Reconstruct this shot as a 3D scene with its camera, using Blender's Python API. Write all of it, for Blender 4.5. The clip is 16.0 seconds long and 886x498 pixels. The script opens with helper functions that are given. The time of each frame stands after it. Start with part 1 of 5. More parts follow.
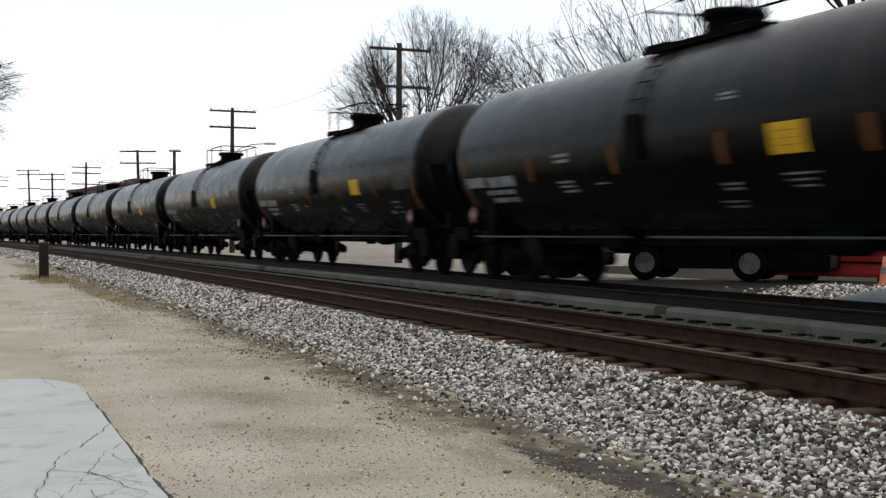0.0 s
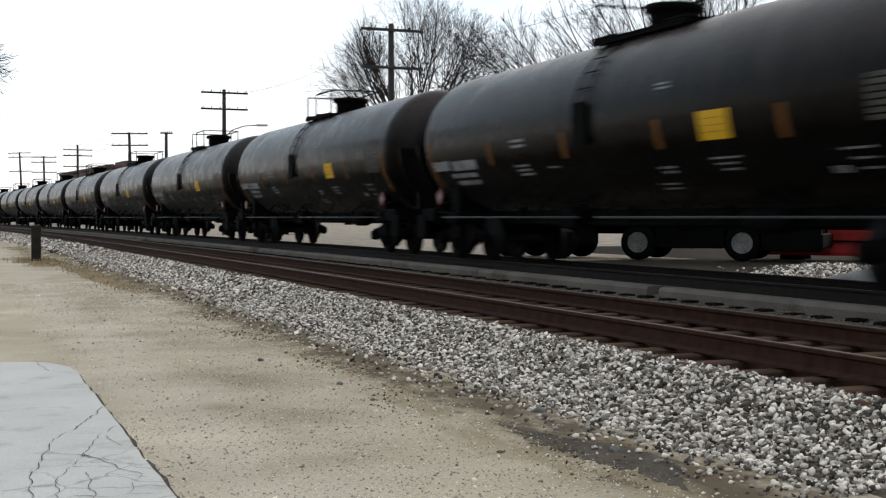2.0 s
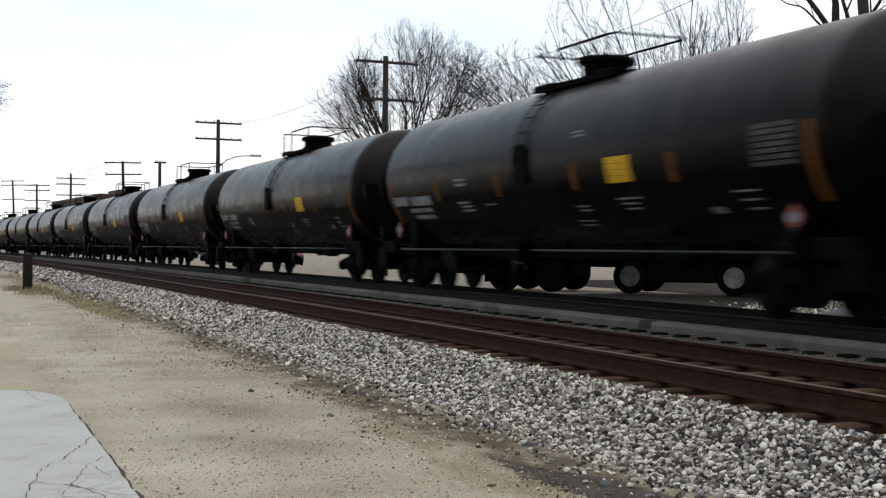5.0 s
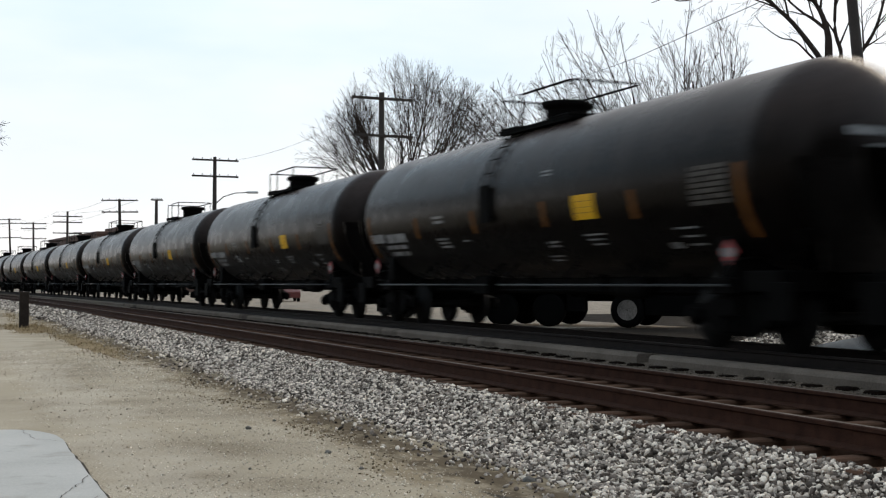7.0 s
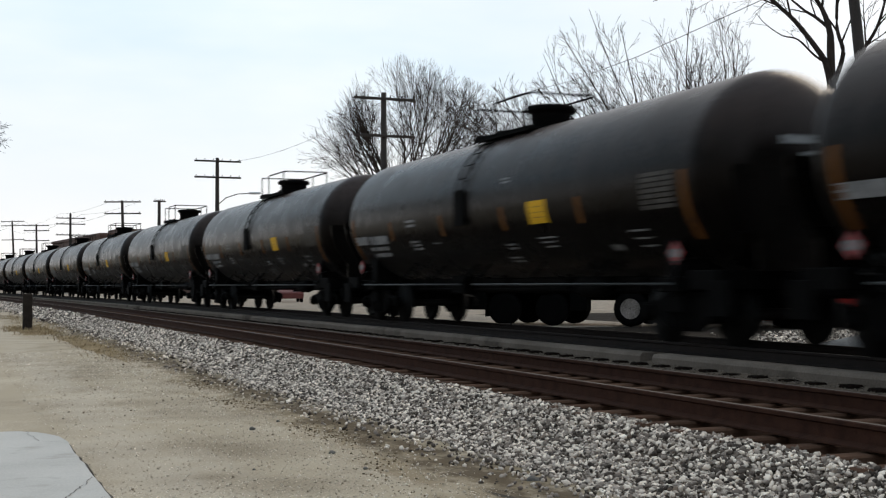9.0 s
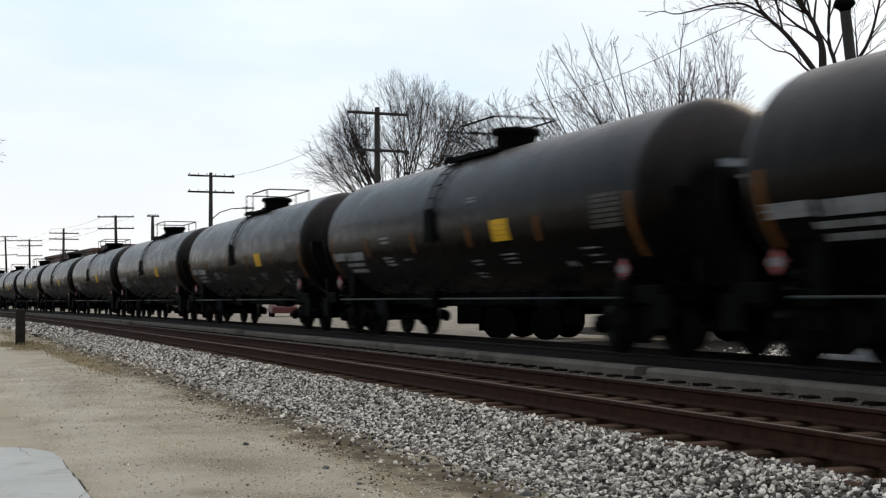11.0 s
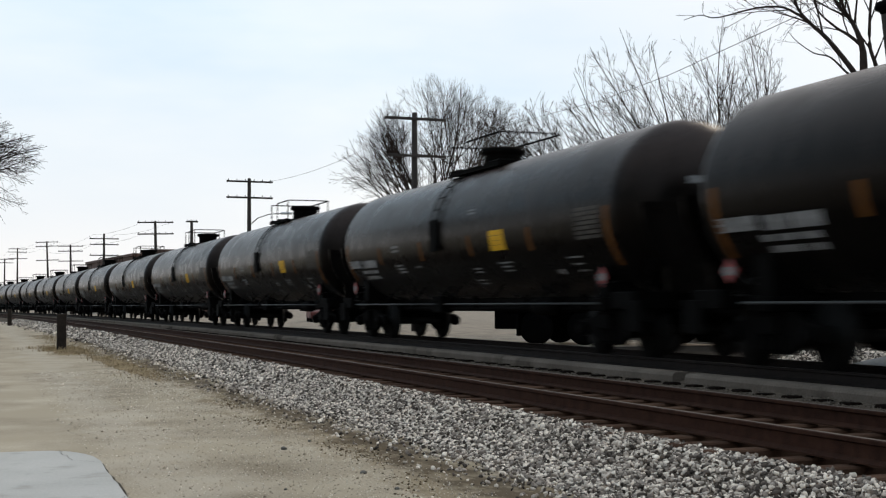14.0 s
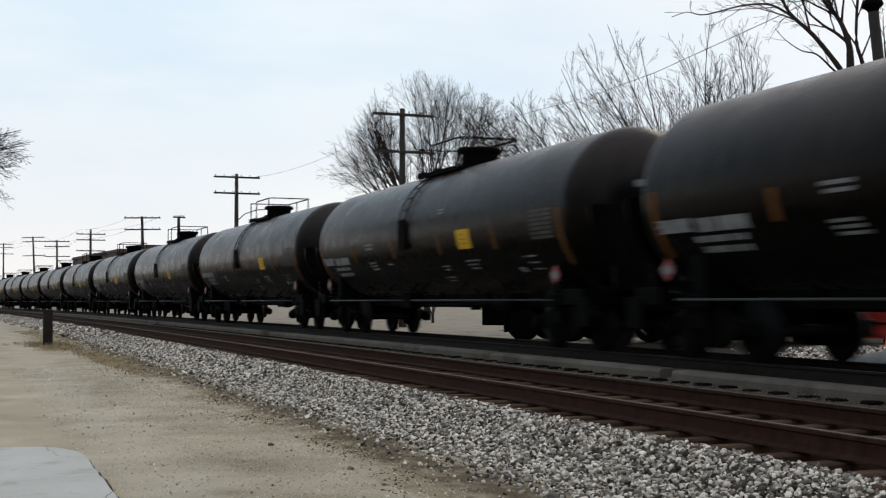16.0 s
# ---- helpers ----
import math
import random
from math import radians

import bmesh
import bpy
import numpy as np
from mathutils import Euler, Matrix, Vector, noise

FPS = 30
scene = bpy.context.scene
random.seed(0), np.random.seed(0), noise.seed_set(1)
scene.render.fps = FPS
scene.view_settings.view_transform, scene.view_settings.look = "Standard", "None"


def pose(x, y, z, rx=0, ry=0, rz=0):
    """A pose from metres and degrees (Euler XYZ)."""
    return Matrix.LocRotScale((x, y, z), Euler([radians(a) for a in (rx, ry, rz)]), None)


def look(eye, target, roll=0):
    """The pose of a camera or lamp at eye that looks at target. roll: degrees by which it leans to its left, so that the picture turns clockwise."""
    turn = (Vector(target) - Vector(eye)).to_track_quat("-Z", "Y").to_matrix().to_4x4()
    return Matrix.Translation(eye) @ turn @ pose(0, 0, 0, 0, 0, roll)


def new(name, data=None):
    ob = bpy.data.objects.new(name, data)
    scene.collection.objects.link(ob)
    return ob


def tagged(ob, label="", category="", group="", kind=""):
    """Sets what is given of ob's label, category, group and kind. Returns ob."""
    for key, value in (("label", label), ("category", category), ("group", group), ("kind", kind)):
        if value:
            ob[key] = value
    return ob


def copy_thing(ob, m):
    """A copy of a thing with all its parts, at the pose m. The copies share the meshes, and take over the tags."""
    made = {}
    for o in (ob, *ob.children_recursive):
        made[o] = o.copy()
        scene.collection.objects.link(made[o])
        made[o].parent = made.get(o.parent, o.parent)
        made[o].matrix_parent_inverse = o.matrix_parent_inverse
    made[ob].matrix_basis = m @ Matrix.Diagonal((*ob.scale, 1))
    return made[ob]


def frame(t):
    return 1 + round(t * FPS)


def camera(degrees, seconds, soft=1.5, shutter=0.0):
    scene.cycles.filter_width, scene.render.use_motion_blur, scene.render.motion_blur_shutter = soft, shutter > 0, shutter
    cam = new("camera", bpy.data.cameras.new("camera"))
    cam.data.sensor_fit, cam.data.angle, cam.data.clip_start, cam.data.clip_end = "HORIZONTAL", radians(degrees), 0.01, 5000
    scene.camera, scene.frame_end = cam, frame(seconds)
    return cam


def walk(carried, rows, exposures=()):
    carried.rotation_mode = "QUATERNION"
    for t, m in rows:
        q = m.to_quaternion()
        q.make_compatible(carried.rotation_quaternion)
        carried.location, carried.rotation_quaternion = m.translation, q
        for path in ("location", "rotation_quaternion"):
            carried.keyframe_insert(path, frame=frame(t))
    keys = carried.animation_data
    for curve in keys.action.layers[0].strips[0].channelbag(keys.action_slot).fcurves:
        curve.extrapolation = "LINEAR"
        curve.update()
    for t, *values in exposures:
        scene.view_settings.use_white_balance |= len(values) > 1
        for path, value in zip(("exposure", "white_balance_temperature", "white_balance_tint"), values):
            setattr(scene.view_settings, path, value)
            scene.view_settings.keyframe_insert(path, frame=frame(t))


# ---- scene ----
cam = camera(39.4, 16.0, soft=1.2, shutter=0.55)
EYE = (0.0, 0.0, 1.42)
TURNS = [
    (0, 89.41, -0.25, -21.17),
    (0.5, 89.76, -0.24, -20.91),
    (1, 89.70, -0.43, -21.42),
    (1.5, 89.11, 0.09, -20.96),
    (2, 88.53, 0.01, -21.50),
    (2.5, 88.97, -0.54, -21.32),
    (3, 89.89, -0.75, -21.38),
    (3.4, 89.90, -0.60, -21.10),
    (3.5, 89.78, -0.44, -19.77),
    (4, 89.56, -0.58, -20.78),
    (6.5, 91.35, -0.29, -22.16),
    (7, 91.65, -0.12, -21.98),
    (7.5, 91.84, 0.11, -22.05),
    (8, 91.97, -0.08, -22.24),
    (8.5, 91.94, 0.15, -22.16),
    (9, 91.64, 0.18, -21.84),
    (11.5, 92.38, 0.32, -22.16),
    (12, 92.12, 0.50, -21.80),
    (12.5, 92.23, 0.62, -21.53),
    (13, 92.13, 0.65, -21.16),
    (13.5, 92.69, 0.36, -20.91),
    (14, 92.55, 0.26, -20.40),
    (14.5, 92.54, 0.22, -20.58),
    (15, 92.43, 0.15, -20.53),
    (15.5, 92.41, 0.34, -20.48),
    (16, 92.37, 0.17, -20.98),
]
LIGHT = [(0, 0.31, 6600, 9), (3.5, 0.38, 6600, 8.5), (4.2, 0.33, 6600, 8.5), (6.5, 0.15, 6600, 8.5), (9, 0.09, 6600, 8.5), (12.5, 0.08, 6600, 8.5), (16, -0.02, 6600, 8.5)]
walk(cam, [(t, pose(*EYE, a, b, c)) for t, a, b, c in TURNS], LIGHT)

# ---- plan: x across the tracks, y along them, z up; the tracks lie on one wide left-hand curve ----
CURVE = 1.0 / 2400.0
NEAR_TRACK, FAR_TRACK = 6.42, 11.33
RAIL_TOP, FAR_RAIL_TOP = 0.494, 0.512
SPEED, CAR_PITCH, TRAIN_AT_END = 17.55, 18.2, 19.44


def along(off, s, z=0.0):
    """A point s metres along the tracks and off metres across them."""
    a = s * CURVE
    r = 1 / CURVE + off
    return Vector((r * math.cos(a) - 1 / CURVE, r * math.sin(a), z))


def heading(s):
    return math.degrees(s * CURVE)


def track_pose(off, s, z=0.0):
    p = along(off, s, z)
    return pose(p.x, p.y, p.z, 0, 0, heading(s))


# ---- light: a thin white overcast, with a weak wide sun behind the train ----
SUN_UP, SUN_TURN = 32.0, 60.0
world = bpy.data.worlds.new("sky")
scene.world = world
world.use_nodes = True
nt = world.node_tree
nt.nodes.clear()
out = nt.nodes.new("ShaderNodeOutputWorld")
sky = nt.nodes.new("ShaderNodeTexSky")
sky.sky_type, sky.sun_disc = "NISHITA", False
sky.sun_elevation, sky.sun_rotation = radians(SUN_UP), radians(SUN_TURN)
sky.dust_density, sky.ozone_density = 2.0, 1.5
clear = nt.nodes.new("ShaderNodeBackground")
clear.inputs["Strength"].default_value = 0.06
nt.links.new(sky.outputs[0], clear.inputs["Color"])
tc = nt.nodes.new("ShaderNodeTexCoord")
clouds = nt.nodes.new("ShaderNodeTexNoise")
clouds.inputs["Scale"].default_value, clouds.inputs["Detail"].default_value = 2.2, 5.0
stretch = nt.nodes.new("ShaderNodeMapping")
stretch.inputs["Scale"].default_value = (1.0, 1.0, 3.5)
nt.links.new(tc.outputs["Generated"], stretch.inputs["Vector"])
nt.links.new(stretch.outputs[0], clouds.inputs["Vector"])
ramp = nt.nodes.new("ShaderNodeValToRGB")
ramp.color_ramp.elements[0].position, ramp.color_ramp.elements[1].position = 0.35, 0.7
ramp.color_ramp.elements[0].color = (0.47, 0.70, 0.93, 1)
ramp.color_ramp.elements[1].color = (0.86, 0.94, 1.0, 1)
nt.links.new(clouds.outputs[0], ramp.inputs[0])
sep = nt.nodes.new("ShaderNodeSeparateXYZ")
nt.links.new(tc.outputs["Generated"], sep.inputs[0])
low = nt.nodes.new("ShaderNodeMapRange")
low.inputs["From Min"].default_value, low.inputs["From Max"].default_value = 0.0, 0.24
low.inputs["To Min"].default_value, low.inputs["To Max"].default_value = 1.0, 0.0
nt.links.new(sep.outputs[2], low.inputs[0])
haze = nt.nodes.new("ShaderNodeMix")
haze.data_type = "RGBA"
haze.inputs[7].default_value = (0.99, 0.95, 0.94, 1)
sunward = nt.nodes.new("ShaderNodeVectorMath")
sunward.operation = "DOT_PRODUCT"
sunward.inputs[1].default_value = (math.sin(radians(SUN_TURN)) * math.cos(radians(SUN_UP)), math.cos(radians(SUN_TURN)) * math.cos(radians(SUN_UP)), math.sin(radians(SUN_UP)))
nt.links.new(tc.outputs["Generated"], sunward.inputs[0])
veil = nt.nodes.new("ShaderNodeMapRange")
veil.inputs["From Min"].default_value, veil.inputs["From Max"].default_value = 0.64, 0.98
nt.links.new(sunward.outputs["Value"], veil.inputs[0])
most = nt.nodes.new("ShaderNodeMath")
most.operation = "MAXIMUM"
nt.links.new(low.outputs[0], most.inputs[0])
nt.links.new(veil.outputs[0], most.inputs[1])
nt.links.new(most.outputs[0], haze.inputs[0])
nt.links.new(ramp.outputs[0], haze.inputs[6])
cover = nt.nodes.new("ShaderNodeBackground")
cover.inputs["Strength"].default_value = 1.16
nt.links.new(haze.outputs[2], cover.inputs["Color"])
both = nt.nodes.new("ShaderNodeMixShader")
both.inputs[0].default_value = 0.85
nt.links.new(clear.outputs[0], both.inputs[1])
nt.links.new(cover.outputs[0], both.inputs[2])
nt.links.new(both.outputs[0], out.inputs["Surface"])

sun_data = bpy.data.lights.new("sun", "SUN")
sun_data.energy, sun_data.angle, sun_data.color = 1.1, radians(30), (1.0, 0.86, 0.70)
sun = new("sun", sun_data)
sun.matrix_basis = look((60 * math.sin(radians(SUN_TURN)), 60 * math.cos(radians(SUN_TURN)), 60 * math.tan(radians(SUN_UP))), (0, 0, 0))


# ---- materials ----
def material(name, dark, light, rough=0.8, metal=0.0, scale=6.0, fine=60.0, bump=0.3, depth=0.01, islands=0.0, objects=0.0,
             stain=None, stain_scale=1.5, stain_at=0.6, spec=0.5, stretched=(1, 1, 1), span=None, sheen=None):
    """A surface with a coarse and a fine grain, and stains of another colour where asked."""
    m = bpy.data.materials.new(name)
    m.use_nodes = True
    t = m.node_tree
    b = t.nodes["Principled BSDF"]
    b.inputs["Roughness"].default_value, b.inputs["Metallic"].default_value = rough, metal
    b.inputs["Specular IOR Level"].default_value = spec
    if sheen:
        b.inputs["Specular Tint"].default_value = (*sheen, 1)
    co = t.nodes.new("ShaderNodeTexCoord")
    mp = t.nodes.new("ShaderNodeMapping")
    mp.inputs["Scale"].default_value = stretched
    t.links.new(co.outputs["Object"], mp.inputs["Vector"])

    def grain(sc, detail):
        n = t.nodes.new("ShaderNodeTexNoise")
        n.inputs["Scale"].default_value, n.inputs["Detail"].default_value = sc, detail
        t.links.new(mp.outputs[0], n.inputs["Vector"])
        return n.outputs[0]

    def math_node(op, a, c):
        n = t.nodes.new("ShaderNodeMath")
        n.operation = op
        for i, v in enumerate((a, c)):
            if isinstance(v, (int, float)):
                n.inputs[i].default_value = v
            else:
                t.links.new(v, n.inputs[i])
        return n.outputs[0]

    coarse, small = grain(scale, 4), grain(fine, 3)
    value = math_node("ADD", math_node("MULTIPLY", coarse, 0.55), math_node("MULTIPLY", small, 0.45))
    if islands:
        g = t.nodes.new("ShaderNodeNewGeometry")
        value = math_node("ADD", math_node("MULTIPLY", value, 1 - islands), math_node("MULTIPLY", g.outputs["Random Per Island"], islands))
    if objects:
        g = t.nodes.new("ShaderNodeObjectInfo")
        value = math_node("ADD", math_node("MULTIPLY", value, 1 - objects), math_node("MULTIPLY", g.outputs["Random"], objects))
    r = t.nodes.new("ShaderNodeValToRGB")
    r.color_ramp.elements[0].position, r.color_ramp.elements[1].position = span or ((0.1, 0.9) if islands or objects else (0.3, 0.7))
    r.color_ramp.elements[0].color, r.color_ramp.elements[1].color = (*dark, 1), (*light, 1)
    t.links.new(value, r.inputs[0])
    colour = r.outputs[0]
    if stain:
        s = t.nodes.new("ShaderNodeMapRange")
        s.inputs["From Min"].default_value, s.inputs["From Max"].default_value = stain_at, stain_at + 0.12
        t.links.new(grain(stain_scale, 6), s.inputs[0])
        x = t.nodes.new("ShaderNodeMix")
        x.data_type = "RGBA"
        x.inputs[7].default_value = (*stain, 1)
        t.links.new(s.outputs[0], x.inputs[0])
        t.links.new(colour, x.inputs[6])
        colour = x.outputs[2]
    t.links.new(colour, b.inputs["Base Color"])
    if bump:
        n = t.nodes.new("ShaderNodeBump")
        n.inputs["Strength"].default_value, n.inputs["Distance"].default_value = bump, depth
        t.links.new(math_node("ADD", small, coarse), n.inputs["Height"])
        t.links.new(n.outputs[0], b.inputs["Normal"])
    return m


DIRT = material("packed dirt", (0.185, 0.144, 0.099), (0.520, 0.432, 0.325), 0.95, scale=0.7, fine=46, bump=0.3, depth=0.015, stain=(0.365, 0.298, 0.216), stain_scale=0.45, stain_at=0.5, span=(0.34, 0.66), spec=0.05)


def soiled(m, colour, x0, x1, amount, grain=1.1):
    """Ragged soil of another colour in a strip along the track, where clods and spills lie."""
    t = m.node_tree
    b = t.nodes["Principled BSDF"]
    base = b.inputs["Base Color"].links[0].from_socket
    co = t.nodes.new("ShaderNodeTexCoord")
    sep = t.nodes.new("ShaderNodeSeparateXYZ")
    t.links.new(co.outputs["Object"], sep.inputs[0])
    mid = t.nodes.new("ShaderNodeMath")
    mid.operation = "SUBTRACT"
    mid.inputs[1].default_value = (x0 + x1) / 2
    t.links.new(sep.outputs[0], mid.inputs[0])
    dist = t.nodes.new("ShaderNodeMath")
    dist.operation = "ABSOLUTE"
    t.links.new(mid.outputs[0], dist.inputs[0])
    near = t.nodes.new("ShaderNodeMapRange")
    near.inputs["From Min"].default_value, near.inputs["From Max"].default_value = 0.0, (x1 - x0) / 2
    near.inputs["To Min"].default_value, near.inputs["To Max"].default_value = 0.30, -0.10
    t.links.new(dist.outputs[0], near.inputs[0])
    n = t.nodes.new("ShaderNodeTexNoise")
    n.inputs["Scale"].default_value, n.inputs["Detail"].default_value, n.inputs["Roughness"].default_value = grain, 9.0, 0.68
    mp = t.nodes.new("ShaderNodeMapping")
    mp.inputs["Scale"].default_value = (1.6, 0.7, 1.0)
    t.links.new(co.outputs["Object"], mp.inputs["Vector"])
    t.links.new(mp.outputs[0], n.inputs["Vector"])
    add = t.nodes.new("ShaderNodeMath")
    t.links.new(near.outputs[0], add.inputs[0])
    t.links.new(n.outputs[0], add.inputs[1])
    cut = t.nodes.new("ShaderNodeMapRange")
    cut.inputs["From Min"].default_value, cut.inputs["From Max"].default_value = 0.60, 0.78
    cut.inputs["To Min"].default_value, cut.inputs["To Max"].default_value = 0.0, amount
    t.links.new(add.outputs[0], cut.inputs[0])
    mix = t.nodes.new("ShaderNodeMix")
    mix.data_type = "RGBA"
    mix.inputs[7].default_value = (*colour, 1)
    t.links.new(cut.outputs[0], mix.inputs[0])
    t.links.new(base, mix.inputs[6])
    t.links.new(mix.outputs[2], b.inputs["Base Color"])


soiled(DIRT, (0.44, 0.375, 0.30), 0.2, 2.8, 0.4)
soiled(DIRT, (0.20, 0.145, 0.085), 2.3, 4.9, 0.7)
soiled(DIRT, (0.085, 0.06, 0.038), 2.9, 4.6, 0.9, 2.6)
BALLAST_BED = material("ballast bed", (0.040, 0.029, 0.0215), (0.15, 0.117, 0.09), 0.95, scale=9, fine=30, bump=1.0, depth=0.04, spec=0.05)
STONE = material("crushed stone", (0.042, 0.033, 0.027), (0.92, 0.78, 0.65), 0.9, scale=30, fine=120, bump=0.3, islands=0.86, span=(0.12, 0.93), stain=(0.20, 0.14, 0.10), stain_scale=9, stain_at=0.62, spec=0.06)
stone_ramp = next(n for n in STONE.node_tree.nodes if n.bl_idname == "ShaderNodeValToRGB").color_ramp
for at_value, tone in ((0.34, (0.145, 0.114, 0.095, 1)), (0.58, (0.385, 0.317, 0.264, 1)), (0.78, (0.67, 0.56, 0.465, 1))):
    stone_ramp.elements.new(at_value).color = tone
RUST_RAIL = material("rusty rail steel", (0.014, 0.0055, 0.0033), (0.048, 0.0205, 0.0125), 0.85, 0.0, scale=8, fine=90, bump=0.3, spec=0.08)
RAIL_HEAD = material("worn rail head", (0.035, 0.021, 0.015), (0.11, 0.076, 0.058), 0.65, 0.1, scale=5, fine=60, bump=0.2, spec=0.2)
# near-black copy of the rail steel: the train's shade is in the colour
SHADED_RAIL = material("train-shaded rail", (0.006, 0.0045, 0.004), (0.018, 0.013, 0.011), 0.8, scale=5, fine=60, bump=0.2, spec=0.1)
TIE_WOOD = material("creosoted timber", (0.022, 0.011, 0.007), (0.120, 0.065, 0.042), 0.95, scale=3, fine=50, bump=0.7, objects=0.35, spec=0.05)
TANK_PAINT = material("black tank paint", (0.0018, 0.0014, 0.0012), (0.0042, 0.0034, 0.003), 0.34, scale=0.8, fine=14, bump=0.04, stain=(0.006, 0.0048, 0.0042), stain_scale=0.7, stain_at=0.55, spec=0.06, sheen=(1.0, 0.86, 0.78), stretched=(1.0, 1.0, 0.45))
tank_coat = TANK_PAINT.node_tree.nodes["Principled BSDF"]
tank_coat.inputs["Sheen Weight"].default_value, tank_coat.inputs["Sheen Roughness"].default_value = 0.05, 0.25
tank_coat.inputs["Sheen Tint"].default_value = (1.0, 0.84, 0.74, 1)


def dust_and_top_light(m, low_gloss, high_gloss, top_tone):
    """Dusty blotches dull the paint's gloss; the back's sky-lit paleness is in the colour."""
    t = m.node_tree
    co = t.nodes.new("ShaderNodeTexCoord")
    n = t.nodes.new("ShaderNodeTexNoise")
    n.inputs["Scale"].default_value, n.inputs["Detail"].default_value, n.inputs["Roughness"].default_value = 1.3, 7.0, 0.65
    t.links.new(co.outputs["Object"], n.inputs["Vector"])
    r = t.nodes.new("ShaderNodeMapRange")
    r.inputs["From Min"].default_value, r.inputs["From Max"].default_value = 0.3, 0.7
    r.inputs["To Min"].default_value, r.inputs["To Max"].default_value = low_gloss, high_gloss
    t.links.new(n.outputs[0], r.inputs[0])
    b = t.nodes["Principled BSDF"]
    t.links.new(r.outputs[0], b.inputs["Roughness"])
    # the tank's back toned paler for light from above, broken into dusty streaks
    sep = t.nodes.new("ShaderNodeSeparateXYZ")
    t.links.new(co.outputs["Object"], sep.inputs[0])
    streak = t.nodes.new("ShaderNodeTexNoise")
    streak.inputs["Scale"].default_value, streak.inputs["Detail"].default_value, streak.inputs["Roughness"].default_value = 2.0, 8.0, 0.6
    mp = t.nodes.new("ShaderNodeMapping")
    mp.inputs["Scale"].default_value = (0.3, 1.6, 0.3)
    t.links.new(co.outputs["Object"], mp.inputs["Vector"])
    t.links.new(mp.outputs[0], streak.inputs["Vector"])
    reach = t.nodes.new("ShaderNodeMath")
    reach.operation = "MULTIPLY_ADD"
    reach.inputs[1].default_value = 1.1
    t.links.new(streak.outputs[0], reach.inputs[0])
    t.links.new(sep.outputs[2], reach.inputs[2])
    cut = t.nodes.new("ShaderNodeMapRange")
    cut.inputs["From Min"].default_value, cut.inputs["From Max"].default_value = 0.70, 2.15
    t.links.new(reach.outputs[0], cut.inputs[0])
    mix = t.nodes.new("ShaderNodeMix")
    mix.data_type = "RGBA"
    mix.inputs[7].default_value = (*top_tone, 1)
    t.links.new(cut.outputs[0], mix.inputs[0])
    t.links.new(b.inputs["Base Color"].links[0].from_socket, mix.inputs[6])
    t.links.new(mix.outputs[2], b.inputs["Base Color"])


dust_and_top_light(TANK_PAINT, 0.20, 0.38, (0.060, 0.045, 0.041))
IRON = material("black iron", (0.0014, 0.0012, 0.0011), (0.0038, 0.0033, 0.003), 0.8, spec=0.03, scale=3, fine=40, bump=0.2)
POLE_WOOD = material("weathered pole wood", (0.014, 0.010, 0.008), (0.042, 0.031, 0.025), 0.9, scale=2, fine=30, bump=0.5)
BARK = material("bark", (0.017, 0.0125, 0.0105), (0.048, 0.036, 0.030), 0.95, scale=3, fine=30, bump=0.5, spec=0.05)


# ---- mesh helpers ----
def mesh_of(name, bm, mat, smooth=False):
    me = bpy.data.meshes.new(name)
    bm.to_mesh(me)
    bm.free()
    for m in (mat if isinstance(mat, (list, tuple)) else [mat]):
        me.materials.append(m)
    if smooth:
        me.polygons.foreach_set("use_smooth", [True] * len(me.polygons))
    return me


def part(name, bm, mat, parent=None, label="", smooth=False, m=None):
    ob = new(name, mesh_of(name, bm, mat, smooth))
    ob.parent = parent
    if m is not None:
        ob.matrix_basis = m
    return tagged(ob, label)


def box(bm, x0, x1, y0, y1, z0, z1, bevel=0.0, m=None, mat=0):
    vs = [bm.verts.new((x, y, z)) for z in (z0, z1) for x, y in ((x0, y0), (x1, y0), (x1, y1), (x0, y1))]
    fs = [bm.faces.new([vs[i] for i in f]) for f in ((3, 2, 1, 0), (4, 5, 6, 7), (0, 1, 5, 4), (1, 2, 6, 5), (2, 3, 7, 6), (3, 0, 4, 7))]
    for f in fs:
        f.material_index = mat
    if bevel:
        es = {e for f in fs for e in f.edges}
        r = bmesh.ops.bevel(bm, geom=list(es), offset=bevel, segments=1, affect="EDGES")
        vs = list({v for f in r["faces"] for v in f.verts} | {v for v in vs if v.is_valid})
    if m is not None:
        bmesh.ops.transform(bm, matrix=m, verts=[v for v in vs if v.is_valid])
    return bm


def tube(bm, a, b, r0, r1=None, n=8, caps=True, mat=0):
    """A round bar from a to b."""
    a, b = Vector(a), Vector(b)
    r1 = r0 if r1 is None else r1
    q = (b - a).to_track_quat("Z", "Y")
    rings = []
    for c, r in ((a, r0), (b, r1)):
        rings.append([bm.verts.new(c + q @ Vector((r * math.cos(2 * math.pi * i / n), r * math.sin(2 * math.pi * i / n), 0))) for i in range(n)])
    for i in range(n):
        f = bm.faces.new((rings[0][i], rings[0][(i + 1) % n], rings[1][(i + 1) % n], rings[1][i]))
        f.smooth, f.material_index = True, mat
    if caps:
        bm.faces.new(rings[0][::-1]).material_index = mat
        bm.faces.new(rings[1]).material_index = mat
    return bm


